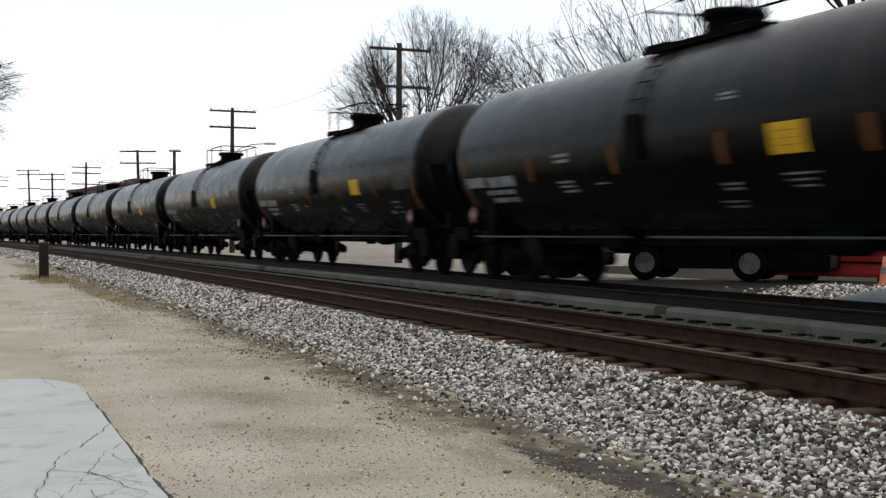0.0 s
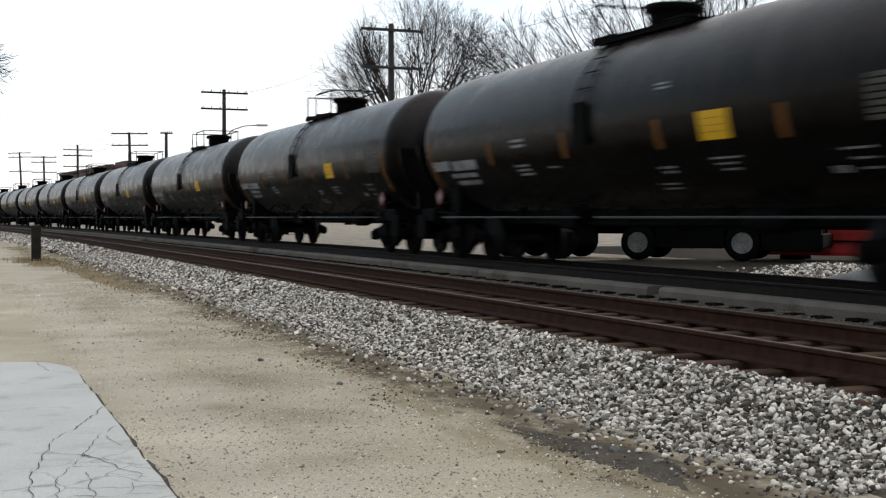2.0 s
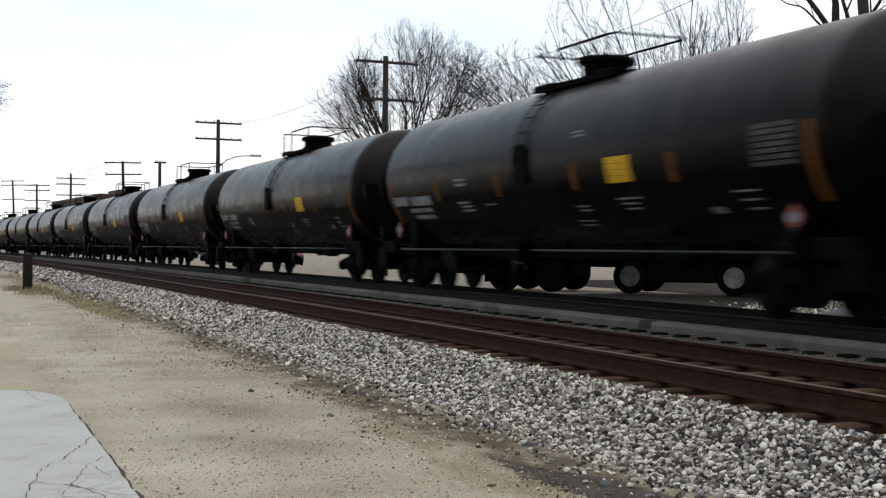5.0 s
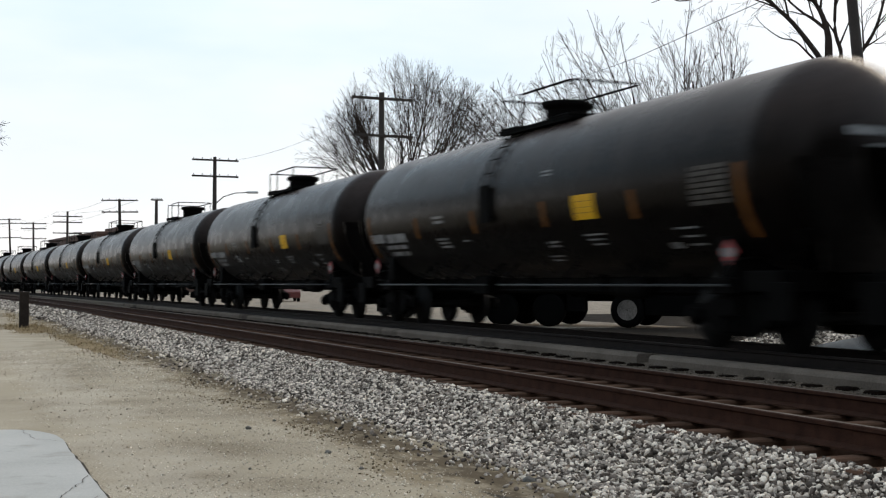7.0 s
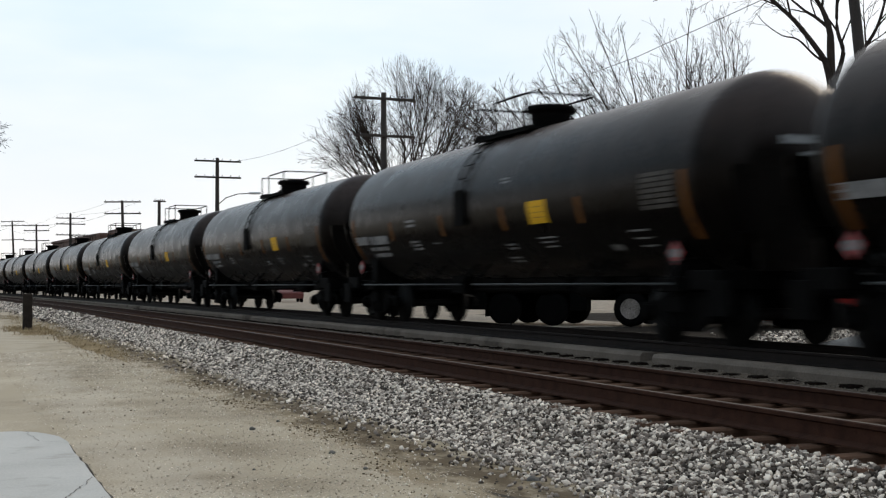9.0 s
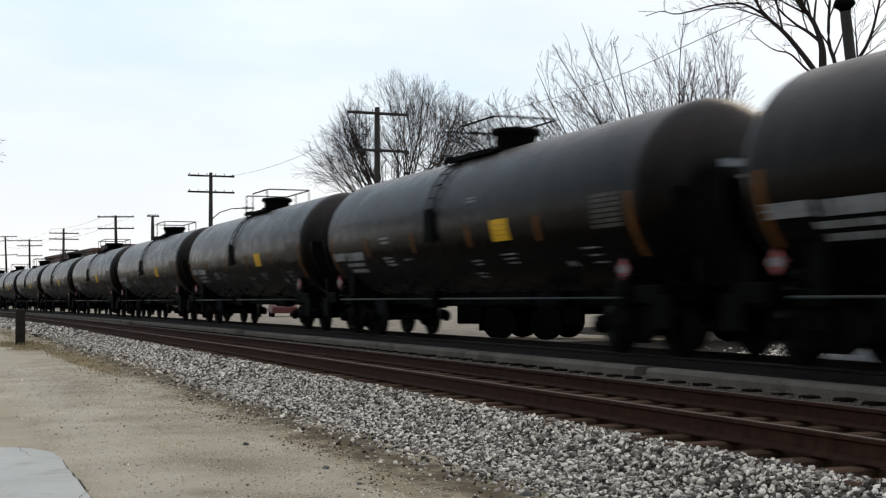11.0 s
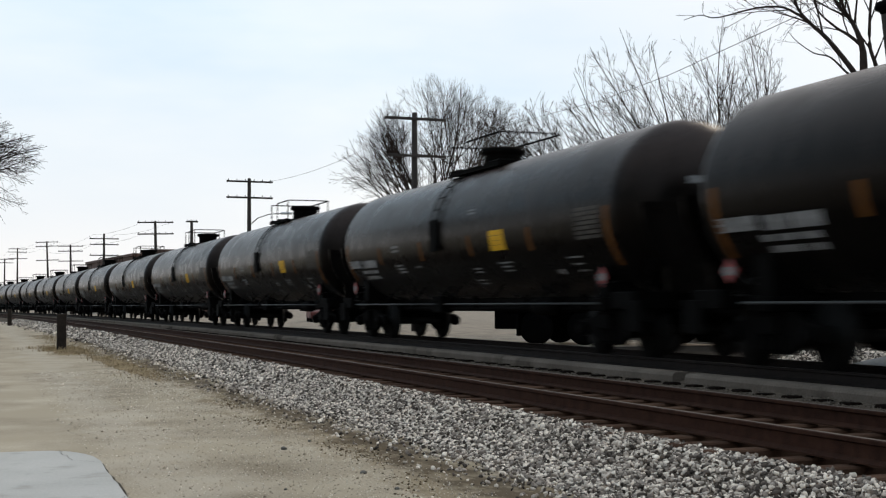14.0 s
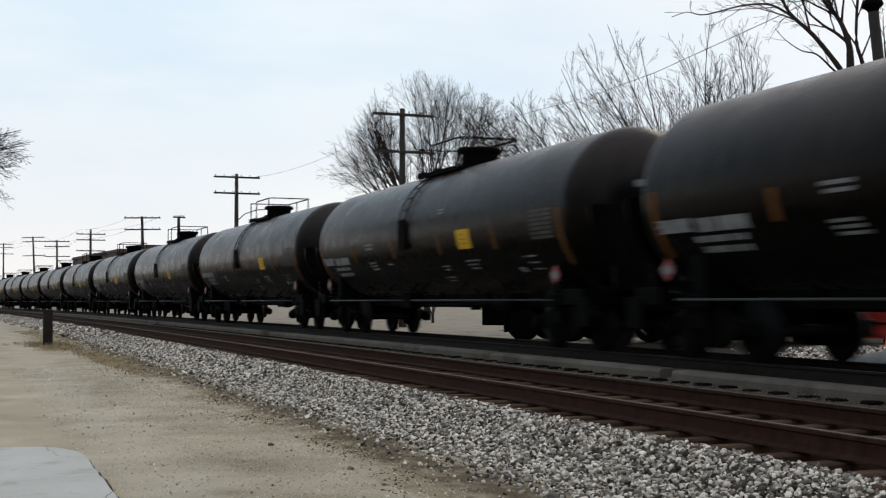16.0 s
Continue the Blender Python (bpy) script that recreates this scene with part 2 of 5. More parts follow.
def lathe(bm, profile, n=24, axis="y", closed=True, mat=0):
    """Turns a profile of (radius, height) round an axis."""
    rings = []
    for r, h in profile:
        ring = []
        for i in range(n):
            a = 2 * math.pi * i / n
            c, s = r * math.cos(a), r * math.sin(a)
            ring.append(bm.verts.new({"y": (c, h, -s), "z": (c, s, h), "x": (h, c, s)}[axis]))
        rings.append(ring)
    for p, q in zip(rings, rings[1:]):
        for i in range(n):
            f = bm.faces.new((p[i], p[(i + 1) % n], q[(i + 1) % n], q[i]))
            f.smooth, f.material_index = True, mat
    if closed:
        bm.faces.new(rings[0][::-1]).material_index = mat
        bm.faces.new(rings[-1]).material_index = mat
    return bm


def sweep(bm, section, off, z, s0, s1, step=4.0, mats=None):
    """Draws a closed section (across, up) along the curve of the tracks."""
    n = max(2, int((s1 - s0) / step) + 1)
    rings = []
    for i in range(n):
        s = s0 + (s1 - s0) * i / (n - 1)
        rings.append([bm.verts.new(along(off + x, s, z + h)) for x, h in section])
    k = len(section)
    for p, q in zip(rings, rings[1:]):
        for i in range(k):
            f = bm.faces.new((p[i], q[i], q[(i + 1) % k], p[(i + 1) % k]))
            if mats:
                f.material_index = mats[i]
    bm.faces.new(rings[0])
    bm.faces.new(rings[-1][::-1])
    return bm


def pipe(bm, path, r, n=6):
    """A round bar bent along a path, in one piece."""
    pts = [Vector(p) for p in path]
    rings = []
    for i, p in enumerate(pts):
        d = (pts[min(i + 1, len(pts) - 1)] - pts[max(i - 1, 0)]).normalized()
        q = d.to_track_quat("Z", "Y")
        rings.append([bm.verts.new(p + q @ Vector((r * math.cos(2 * math.pi * k / n), r * math.sin(2 * math.pi * k / n), 0))) for k in range(n)])
    for a, b in zip(rings, rings[1:]):
        best = min(range(n), key=lambda k: (a[0].co - b[k].co).length)
        for k in range(n):
            bm.faces.new((a[k], a[(k + 1) % n], b[(k + 1 + best) % n], b[(k + best) % n])).smooth = True
    bm.faces.new(rings[0][::-1])
    bm.faces.new(rings[-1])
    return bm


def shared(name, me, parent, m):
    ob = new(name, me)
    ob.parent, ob.matrix_basis = parent, m
    return ob


def thing(name, label, category, m=None, group="", kind=""):
    ob = new(name)
    ob.empty_display_size = 0.2
    if m is not None:
        ob.matrix_basis = m
    return tagged(ob, label, category, group, kind)


# ---- ground: one sheet, banked up under the tracks ----
PROFILE = [(-2000, 0.0), (-700, 0.0), (-200, 0.0), (-60, 0.0), (-20, 0.0), (-8, 0.0), (-3, 0.0), (0, 0.0), (2, 0.0), (3.4, 0.0), (4.3, 0.02), (4.75, 0.13),
           (5.02, 0.255), (5.18, 0.290), (5.30, 0.292), (5.38, 0.12), (7.55, 0.12), (7.8, 0.25), (8.6, 0.29), (9.35, 0.30), (9.6, 0.33), (10.1, 0.34), (12.6, 0.34),
           (13.2, 0.28), (14.2, 0.24), (20, 0.22), (40, 0.2), (90, 0.1), (300, 0.0), (900, 0.0), (2500, 0.0)]
STATIONS = [-2200, -900, -300, -120, -60, -30] + list(range(-20, 200, 5)) + [210, 230, 260, 300, 360, 450, 600, 900, 1400, 2000, 2600, 3200]


def ground_height(off):
    return float(np.interp(off, [p[0] for p in PROFILE], [p[1] for p in PROFILE]))


def build_ground():
    bm = bmesh.new()
    rows = [[bm.verts.new(along(o, s, h)) for o, h in PROFILE] for s in STATIONS]
    for p, q, station in zip(rows, rows[1:], STATIONS):
        for i in range(len(PROFILE) - 1):
            f = bm.faces.new((p[i], p[i + 1], q[i + 1], q[i]))
            f.smooth = True
            mid = (PROFILE[i][0] + PROFILE[i + 1][0]) / 2
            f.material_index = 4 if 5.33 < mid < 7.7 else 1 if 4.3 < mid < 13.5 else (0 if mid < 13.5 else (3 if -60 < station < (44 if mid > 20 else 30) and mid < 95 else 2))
    ground = part("ground", bm, [DIRT, BALLAST_BED, LOT, YARD, PIT_SHADE])
    tagged(ground, "packed pale dirt and gravel beside the railway", "ground", kind="structure")


# near-black: the shade in the pits between the ties is in this colour
PIT_SHADE = material("shaded pit bed", (0.0022, 0.0013, 0.0009), (0.010, 0.0058, 0.0038), 0.95, scale=9, fine=40, bump=1.0, depth=0.04, spec=0.03)
# asphalt toned extra dark, taking in the shade under and behind the lorry
YARD = material("worn asphalt in shade", (0.010, 0.0075, 0.0058), (0.036, 0.028, 0.0218), 0.9, scale=1.2, fine=30, bump=0.5, depth=0.02, spec=0.03)
LOT = material("grey gravel lot", (0.13, 0.104, 0.08), (0.40, 0.333, 0.268), 0.95, scale=1.5, fine=24, bump=0.6, depth=0.03, spec=0.03)
build_ground()

RAIL_SECTION = [(-0.07, -0.172), (0.07, -0.172), (0.07, -0.160), (0.012, -0.135), (0.010, -0.045), (0.036, -0.032), (0.036, -0.008), (0.028, 0.0),
                (-0.028, 0.0), (-0.036, -0.008), (-0.036, -0.032), (-0.010, -0.045), (-0.012, -0.135), (-0.07, -0.160)]


def build_track(centre, top, label, tie_from, tie_to, head):
    track = thing("railway_track", label, "railway track", kind="structure")
    for side in (-0.752, 0.752):
        bm = bmesh.new()
        sweep(bm, RAIL_SECTION, centre + side, top, -330, 780, 5.0, [0] * 6 + [0, 1, 0] + [0] * 5)
        part("rail", bm, [RUST_RAIL if head is RAIL_HEAD else SHADED_RAIL, head], track, "rusty steel rail")
    bm = bmesh.new()
    box(bm, -1.28, 1.28, -0.082, 0.082, -0.17, 0.0, 0.015)
    me = mesh_of("tie", bm, TIE_WOOD)
    s = tie_from
    rng = random.Random(5)
    while s < tie_to:
        ob = new("tie", me)
        ob.parent = track
        ob.matrix_basis = track_pose(centre + rng.uniform(-0.04, 0.04), s, top - 0.185 + rng.uniform(-0.008, 0.004)) @ pose(0, 0, 0, 0, 0, rng.uniform(-1.2, 1.2))
        s += 0.5 + rng.uniform(-0.03, 0.03)
    return track


build_track(NEAR_TRACK, RAIL_TOP, "empty track of rusty rails on dark timber ties", 4.0, 120.0, RAIL_HEAD)
build_track(FAR_TRACK, FAR_RAIL_TOP, "track of dark rails that carries the train", 8.0, 80.0, SHADED_RAIL)


def slab_and_kerb():
    # a pale concrete pad with a rounded, crumbling corner
    bm = bmesh.new()
    rng = random.Random(3)
    ring = [(-7.0, 12.7), (-3.0, 12.72), (-1.0, 12.68), (0.0, 12.66), (0.45, 12.63)]
    for i in range(9):
        a = radians(90 - 90 * i / 8)
        ring.append((0.55 + 0.46 * math.cos(a), 11.6 + 1.02 * math.sin(a)))
    ring += [(1.01, y) for y in np.arange(11.35, -4.1, -0.2)] + [(-7.0, -4.0)]
    ring = [(x + 0.03 * noise.noise((0, y * 0.7, 4)) + rng.uniform(-0.008, 0.008), y + rng.uniform(-0.01, 0.01)) for x, y in ring]
    top = [bm.verts.new((x, y, 0.022)) for x, y in ring]
    foot = [bm.verts.new((x + 0.02, y + 0.02, -0.05)) for x, y in ring]
    bm.faces.new(top[::-1])
    for i in range(len(ring)):
        j = (i + 1) % len(ring)
        bm.faces.new((top[i], top[j], foot[j], foot[i]))
    bmesh.ops.recalc_face_normals(bm, faces=bm.faces)
    slab = part("pavement", bm, SLAB)
    tagged(slab, "pale grey cracked concrete pad edged by dirt", "pavement", kind="structure")
    bm = bmesh.new()
    inner = [Vector((x, y, 0.006)) for x, y in ring[:-1]]
    cen = Vector((-3, 5, 0.006))
    vs = []
    for p in inner:
        d = (p - cen).normalized()
        vs.append((bm.verts.new(p - d * 0.05), bm.verts.new(p + d * rng.uniform(0.015, 0.05))))
    for a, b in zip(vs, vs[1:]):
        bm.faces.new((a[0], a[1], b[1], b[0]))
    bmesh.ops.recalc_face_normals(bm, faces=bm.faces)
    edge = part("edging", bm, DARK_SOIL, slab, "dark crumbled edge")

    # cracks: one long one that wanders in from the edge, and a web between it and the edge
    for ends, wide in (([(1.0, 9.36), (0.77, 8.62), (0.56, 8.1), (0.36, 6.94), (0.30, 5.6)], 0.011), ([(1.0, 8.5), (0.87, 8.2), (0.70, 7.56), (0.48, 6.8), (0.44, 6.0)], 0.008),
                       ([(0.50, 7.68), (0.72, 7.45), (1.0, 7.0)], 0.006), ([(0.70, 7.56), (0.80, 7.2), (0.92, 6.8), (0.78, 6.3)], 0.007), ([(0.2, 6.66), (0.48, 6.7), (0.78, 6.9), (1.0, 6.75)], 0.006),
                       ([(0.61, 7.16), (0.85, 7.1), (1.0, 7.3)], 0.005), ([(0.66, 7.0), (0.62, 6.5), (0.7, 5.8)], 0.006), ([(0.35, 6.4), (0.7, 6.35), (1.0, 6.3)], 0.007),
                       ([(0.72, 12.6), (0.77, 11.7), (0.98, 11.5)], 0.007), ([(0.86, 8.1), (0.93, 7.75), (1.0, 7.7)], 0.005), ([(0.3, 6.0), (0.6, 6.1), (1.0, 5.9)], 0.007)):
        bm = bmesh.new()
        line = []
        for (ax, ay), (bx, by) in zip(ends, ends[1:]):
            n = max(3, int(math.hypot(bx - ax, by - ay) / 0.05))
            line += [(ax + (bx - ax) * k / n, ay + (by - ay) * k / n) for k in range(n)]
        rails = []
        for k, (x, y) in enumerate(line):
            dx, dy = 0.035 * noise.noise((x * 9, y * 9, wide * 900)), 0.06 * noise.noise((x * 8, y * 8, wide * 900 + 5))
            w = wide * rng.uniform(0.2, 0.65) * (1 - 0.6 * k / len(line))
            rails.append((bm.verts.new((min(x + dx, 1.0) - w, y + dy - w, 0.026)), bm.verts.new((min(x + dx, 1.0) + w, y + dy + w, 0.026))))
        for a, b in zip(rails, rails[1:]):
            bm.faces.new((a[0], a[1], b[1], b[0]))
        part("crack", bm, CRACK_DIRT, slab, "dark open crack")

    # the kerb between the tracks, in long cast blocks
    kerb = thing("kerb", "low grey concrete kerb between the two tracks", "kerb", kind="structure")
    section = [(-0.14, -0.26), (0.14, -0.26), (0.14, 0.0), (-0.09, 0.0), (-0.115, -0.012), (-0.14, -0.05)]
    s = 15.42
    starts = [(15.42 + 6.1 * i, 15.42 + 6.1 * (i + 1) - 0.02) for i in range(16)] + [(15.1 - 6.1 * (i + 1) + 0.02, 15.1 - 6.1 * i) for i in range(6)]
    for a, b in starts:
        bm = bmesh.new()
        sweep(bm, section, 9.44, 0.434 + rng.uniform(-0.006, 0.006), a, b, 2.0)
        bmesh.ops.recalc_face_normals(bm, faces=bm.faces)
        part("kerb_block", bm, KERB, kerb)


def kerb_blocks():
    """Low black blocks added along the kerb's foot, standing for dark pits."""
    rng = random.Random(12)
    bm = bmesh.new()
    box(bm, -0.1, 0.1, -0.11, 0.11, -0.08, 0.0, 0.025)
    me = mesh_of("timber_block", bm, PIT_SHADE)
    row = thing("timber_row", "row of added black blocks standing for pits along the kerb", "timbers", kind="structure")
    s = 7.0
    while s < 60:
        shared("timber_block", me, row, track_pose(9.02 + rng.uniform(-0.03, 0.03), s, 0.325 + rng.uniform(-0.012, 0.008)) @ pose(0, 0, 0, 0, 0, rng.uniform(-6, 6)))
        s += 0.53 + rng.uniform(-0.03, 0.03)


def crack_material():
    """Concrete with a web of cracks that gather towards one corner."""
    m = material("cracked concrete", (0.37, 0.345, 0.315), (0.50, 0.467, 0.43), 0.85, scale=1.2, fine=60, bump=0.2, stain=(0.34, 0.312, 0.28), stain_scale=2.5, stain_at=0.56, spec=0.1)
    t = m.node_tree
    b = t.nodes["Principled BSDF"]
    base = b.inputs["Base Color"].links[0].from_socket
    co = t.nodes.new("ShaderNodeTexCoord")
    wob = t.nodes.new("ShaderNodeTexNoise")
    wob.inputs["Scale"].default_value = 3.0
    t.links.new(co.outputs["Object"], wob.inputs["Vector"])
    add = t.nodes.new("ShaderNodeVectorMath")
    add.operation = "MULTIPLY_ADD"
    add.inputs[1].default_value = (0.35, 0.35, 0.0)
    t.links.new(wob.outputs[1], add.inputs[0])
    t.links.new(co.outputs["Object"], add.inputs[2])
    vor = t.nodes.new("ShaderNodeTexVoronoi")
    vor.feature = "DISTANCE_TO_EDGE"
    vor.inputs["Scale"].default_value = 2.3
    t.links.new(add.outputs[0], vor.inputs["Vector"])
    line = t.nodes.new("ShaderNodeMapRange")
    line.inputs["From Min"].default_value, line.inputs["From Max"].default_value = 0.008, 0.03
    line.inputs["To Min"].default_value, line.inputs["To Max"].default_value = 1.0, 0.0
    t.links.new(vor.outputs["Distance"], line.inputs[0])
    far = t.nodes.new("ShaderNodeVectorMath")
    far.operation = "DISTANCE"
    far.inputs[1].default_value = (1.25, 6.6, 0.0)
    t.links.new(co.outputs["Object"], far.inputs[0])
    fade = t.nodes.new("ShaderNodeMapRange")
    fade.inputs["From Min"].default_value, fade.inputs["From Max"].default_value = 0.6, 1.3
    fade.inputs["To Min"].default_value, fade.inputs["To Max"].default_value = 0.4, 0.0
    t.links.new(far.outputs["Value"], fade.inputs[0])
    mul = t.nodes.new("ShaderNodeMath")
    mul.operation = "MULTIPLY"
    t.links.new(line.outputs[0], mul.inputs[0])
    t.links.new(fade.outputs[0], mul.inputs[1])
    mix = t.nodes.new("ShaderNodeMix")
    mix.data_type = "RGBA"
    mix.inputs[7].default_value = (0.09, 0.09, 0.09, 1)
    t.links.new(mul.outputs[0], mix.inputs[0])
    t.links.new(base, mix.inputs[6])
    t.links.new(mix.outputs[2], b.inputs["Base Color"])
    return m


SLAB = crack_material()
DARK_SOIL = material("dark oily soil", (0.016, 0.0135, 0.0115), (0.11, 0.086, 0.066), 0.9, scale=3.5, fine=34, bump=0.6, spec=0.08)
CRACK_DIRT = material("grey dirt in the cracks", (0.07, 0.062, 0.056), (0.14, 0.125, 0.115), 0.95, scale=5, fine=60, bump=0.2, spec=0.05)
KERB = material("kerb concrete", (0.070, 0.055, 0.044), (0.145, 0.118, 0.097), 0.9, scale=1.5, fine=40, bump=0.3, stain=(0.048, 0.037, 0.029), stain_scale=0.8, stain_at=0.58, spec=0.03)
slab_and_kerb()
kerb_blocks()


# ---- loose stone: joined heaps, built in bulk ----
def stones(name, spots, mat, label, category, flat=0.62, parent=None):
    """spots: rows of x, y, z, radius. Lumpy eight-sided stones in one mesh."""
    rng = np.random.default_rng(11)
    t = (1 + 5 ** 0.5) / 2
    base = np.array([(-1, t, 0), (1, t, 0), (-1, -t, 0), (1, -t, 0), (0, -1, t), (0, 1, t), (0, -1, -t), (0, 1, -t), (t, 0, -1), (t, 0, 1), (-t, 0, -1), (-t, 0, 1)])
    base /= np.linalg.norm(base[0])
    tri = np.array([(0, 11, 5), (0, 5, 1), (0, 1, 7), (0, 7, 10), (0, 10, 11), (1, 5, 9), (5, 11, 4), (11, 10, 2), (10, 7, 6), (7, 1, 8),
                    (3, 9, 4), (3, 4, 2), (3, 2, 6), (3, 6, 8), (3, 8, 9), (4, 9, 5), (2, 4, 11), (6, 2, 10), (8, 6, 7), (9, 8, 1)])
    spots = np.asarray(spots, float)
    n = len(spots)
    v = base[None] * rng.uniform(0.62, 1.28, (n, 12, 1))
    v = v * np.stack([rng.uniform(0.8, 1.35, n), rng.uniform(0.7, 1.1, n), rng.uniform(flat * 0.75, flat * 1.15, n)], 1)[:, None]
    q = rng.normal(size=(n, 4)) * np.array([1.0, 0.35, 0.35, 1.0])
    q /= np.linalg.norm(q, axis=1)[:, None]
    w, x, y, z = q.T
    r = np.stack([1 - 2 * (y * y + z * z), 2 * (x * y - w * z), 2 * (x * z + w * y), 2 * (x * y + w * z), 1 - 2 * (x * x + z * z), 2 * (y * z - w * x),
                  2 * (x * z - w * y), 2 * (y * z + w * x), 1 - 2 * (x * x + y * y)], 1).reshape(n, 3, 3)
    v = np.einsum("nij,nkj->nki", r, v) * spots[:, None, 3:4] + spots[:, None, :3]
    faces = (tri[None] + 12 * np.arange(n)[:, None, None]).reshape(-1, 3)
    me = bpy.data.meshes.new(name)
    me.vertices.add(n * 12)
    me.vertices.foreach_set("co", v.reshape(-1))
    me.loops.add(len(faces) * 3)
    me.loops.foreach_set("vertex_index", faces.reshape(-1))
    me.polygons.add(len(faces))
    me.polygons.foreach_set("loop_start", np.arange(len(faces)) * 3)
    me.update(calc_edges=True)
    me.materials.append(mat)
    ob = new(name, me)
    ob.parent = parent
    return tagged(ob, label, category, kind="stuff")


def bank_spots(rng, n, s0, s1, o0, o1, r0, r1, sink=0.3, power=1.0):
    out = []
    for _ in range(n):
        s = s0 + (s1 - s0) * rng.random() ** power
        o = rng.uniform(o0, o1)
        r = rng.uniform(r0, r1)
        p = along(o, s, ground_height(o) + r * (0.5 - sink))
        out.append((p.x, p.y, p.z, r))
    return out


def ragged_bank(rng, n, s0, s1, r0, r1):
    """The shoulder of the near track, with a foot that wanders and thins out."""
    out = []
    while len(out) < n:
        s = rng.uniform(s0, s1)
        o = rng.uniform(3.55, 5.36)
        foot = 4.12 + 0.16 * noise.noise((0, s * 0.55, 3)) + 0.1 * noise.noise((5, s * 2.1, 1)) + (0.25 if s > 22 else 0)
        if o < foot and rng.random() > 0.25 * math.exp((o - foot) * 5):
            continue
        if o > 5.24 and rng.random() > 0.4:
            continue
        r = (r0 + (r1 - r0) * rng.random() ** 1.4) * (1.3 if rng.random() < 0.06 else 1.0)
        p = along(o, s, ground_height(o) + r * rng.uniform(0.1, 0.75))
        out.append((p.x, p.y, p.z, r))
    return out


def loose_stone():
    rng = random.Random(21)
    spots = ragged_bank(rng, 39000, 5.0, 20.0, 0.009, 0.027)
    spots += ragged_bank(rng, 18000, 20.0, 45.0, 0.016, 0.038)
    spots += ragged_bank(rng, 9000, 45.0, 110.0, 0.035, 0.07)
    stones("ballast", spots, STONE, "grey and white crushed stone ballast beside the track", "ballast")
    # dark fouled stone between the ties and between the tracks
    dark = bank_spots(rng, 700, 5.0, 40.0, 5.5, 7.4, 0.012, 0.024, 0.5, 1.4)
    dark += bank_spots(rng, 7000, 8.0, 45.0, 7.7, 9.3, 0.008, 0.02, 0.4, 1.3)
    stones("fouled_ballast", dark, FOULED, "dark brown fouled stone between the ties", "ballast")
    far = []
    while len(far) < 8000:
        s, o = rng.uniform(9.0, 26.0), rng.uniform(12.7, 21.0)
        edge = (o - 13.0) - (s - 19.2) * 1.05 + 0.9 * noise.noise((o * 0.6, s * 0.6, 4))
        if edge < 0 and rng.random() > 0.12 * math.exp(edge * 2):
            continue
        r = rng.uniform(0.025, 0.062)
        p = along(o, s, ground_height(o) + r * 0.25)
        far.append((p.x, p.y, p.z, r))
    stones("gravel", far, STONE, "pale crushed stone spread behind the far track", "gravel")
    grit = []
    for _ in range(34000):
        s = 4.0 + 24 * rng.random() ** 2.1
        o = rng.uniform(0.95, 4.3)
        if rng.random() > 0.3 + 0.7 * (o - 0.9) / 3.4 and s > 9:
            continue
        r = rng.uniform(0.0025, 0.0065) * (2.0 if rng.random() < 0.05 else 1) * (1 + s / 40)
        p = along(o, s, r * 0.3)
        grit.append((p.x, p.y, p.z, r))
    stones("grit", grit, GRIT, "small pale and brown pebbles strewn on the dirt", "pebbles")
    clods = []
    while len(clods) < 5200:
        s = 5.0 + 40 * rng.random() ** 1.3
        o = rng.gauss(3.68, 0.36)
        if noise.noise((o * 1.3, s * 0.5, 9)) + rng.uniform(-0.25, 0.1) < 0.05 or o > 4.5:
            continue
        r = rng.uniform(0.004, 0.013) * (1.8 if rng.random() < 0.06 else 1)
        p = along(o, s, r * 0.2)
        clods.append((p.x, p.y, p.z, r))
    stones("clods", clods, CLOD, "crumbs of dark brown soil at the ballast's foot", "soil crumbs")
    # a few single rocks
    for x, y, r in ((2.79, 12.0, 0.034), (3.02, 10.05, 0.03), (3.0, 9.1, 0.02), (3.92, 8.05, 0.05), (3.7, 6.55, 0.04), (2.2, 9.4, 0.014), (3.2, 12.6, 0.02)):
        bm = bmesh.new()
        bmesh.ops.create_icosphere(bm, subdivisions=2, radius=r)
        for v in bm.verts:
            v.co *= 1 + 0.35 * noise.noise(v.co * (1.2 / r) + Vector((x, y, 0)))
            v.co.z *= 0.65
        rock = part("rock", bm, ROCK, m=pose(x, y, r * 0.3))
        tagged(rock, "small dark rock lying on the dirt", "rock", group="rocks on the dirt")


CLOD = material("brown soil crumbs", (0.05, 0.033, 0.02), (0.22, 0.155, 0.095), 0.95, scale=20, fine=90, bump=0.3, islands=0.8, spec=0.05)
FOULED = material("fouled stone", (0.026, 0.020, 0.015), (0.15, 0.12, 0.096), 0.9, scale=20, fine=90, bump=0.3, islands=0.8, spec=0.05)
GRIT = material("grit", (0.20, 0.152, 0.108), (0.80, 0.68, 0.55), 0.9, scale=20, fine=90, bump=0.2, islands=0.85, span=(0.1, 0.9), spec=0.05)
ROCK = material("dark rock", (0.05, 0.045, 0.04), (0.16, 0.14, 0.12), 0.9, scale=15, fine=60, bump=0.4, objects=0.4)
loose_stone()


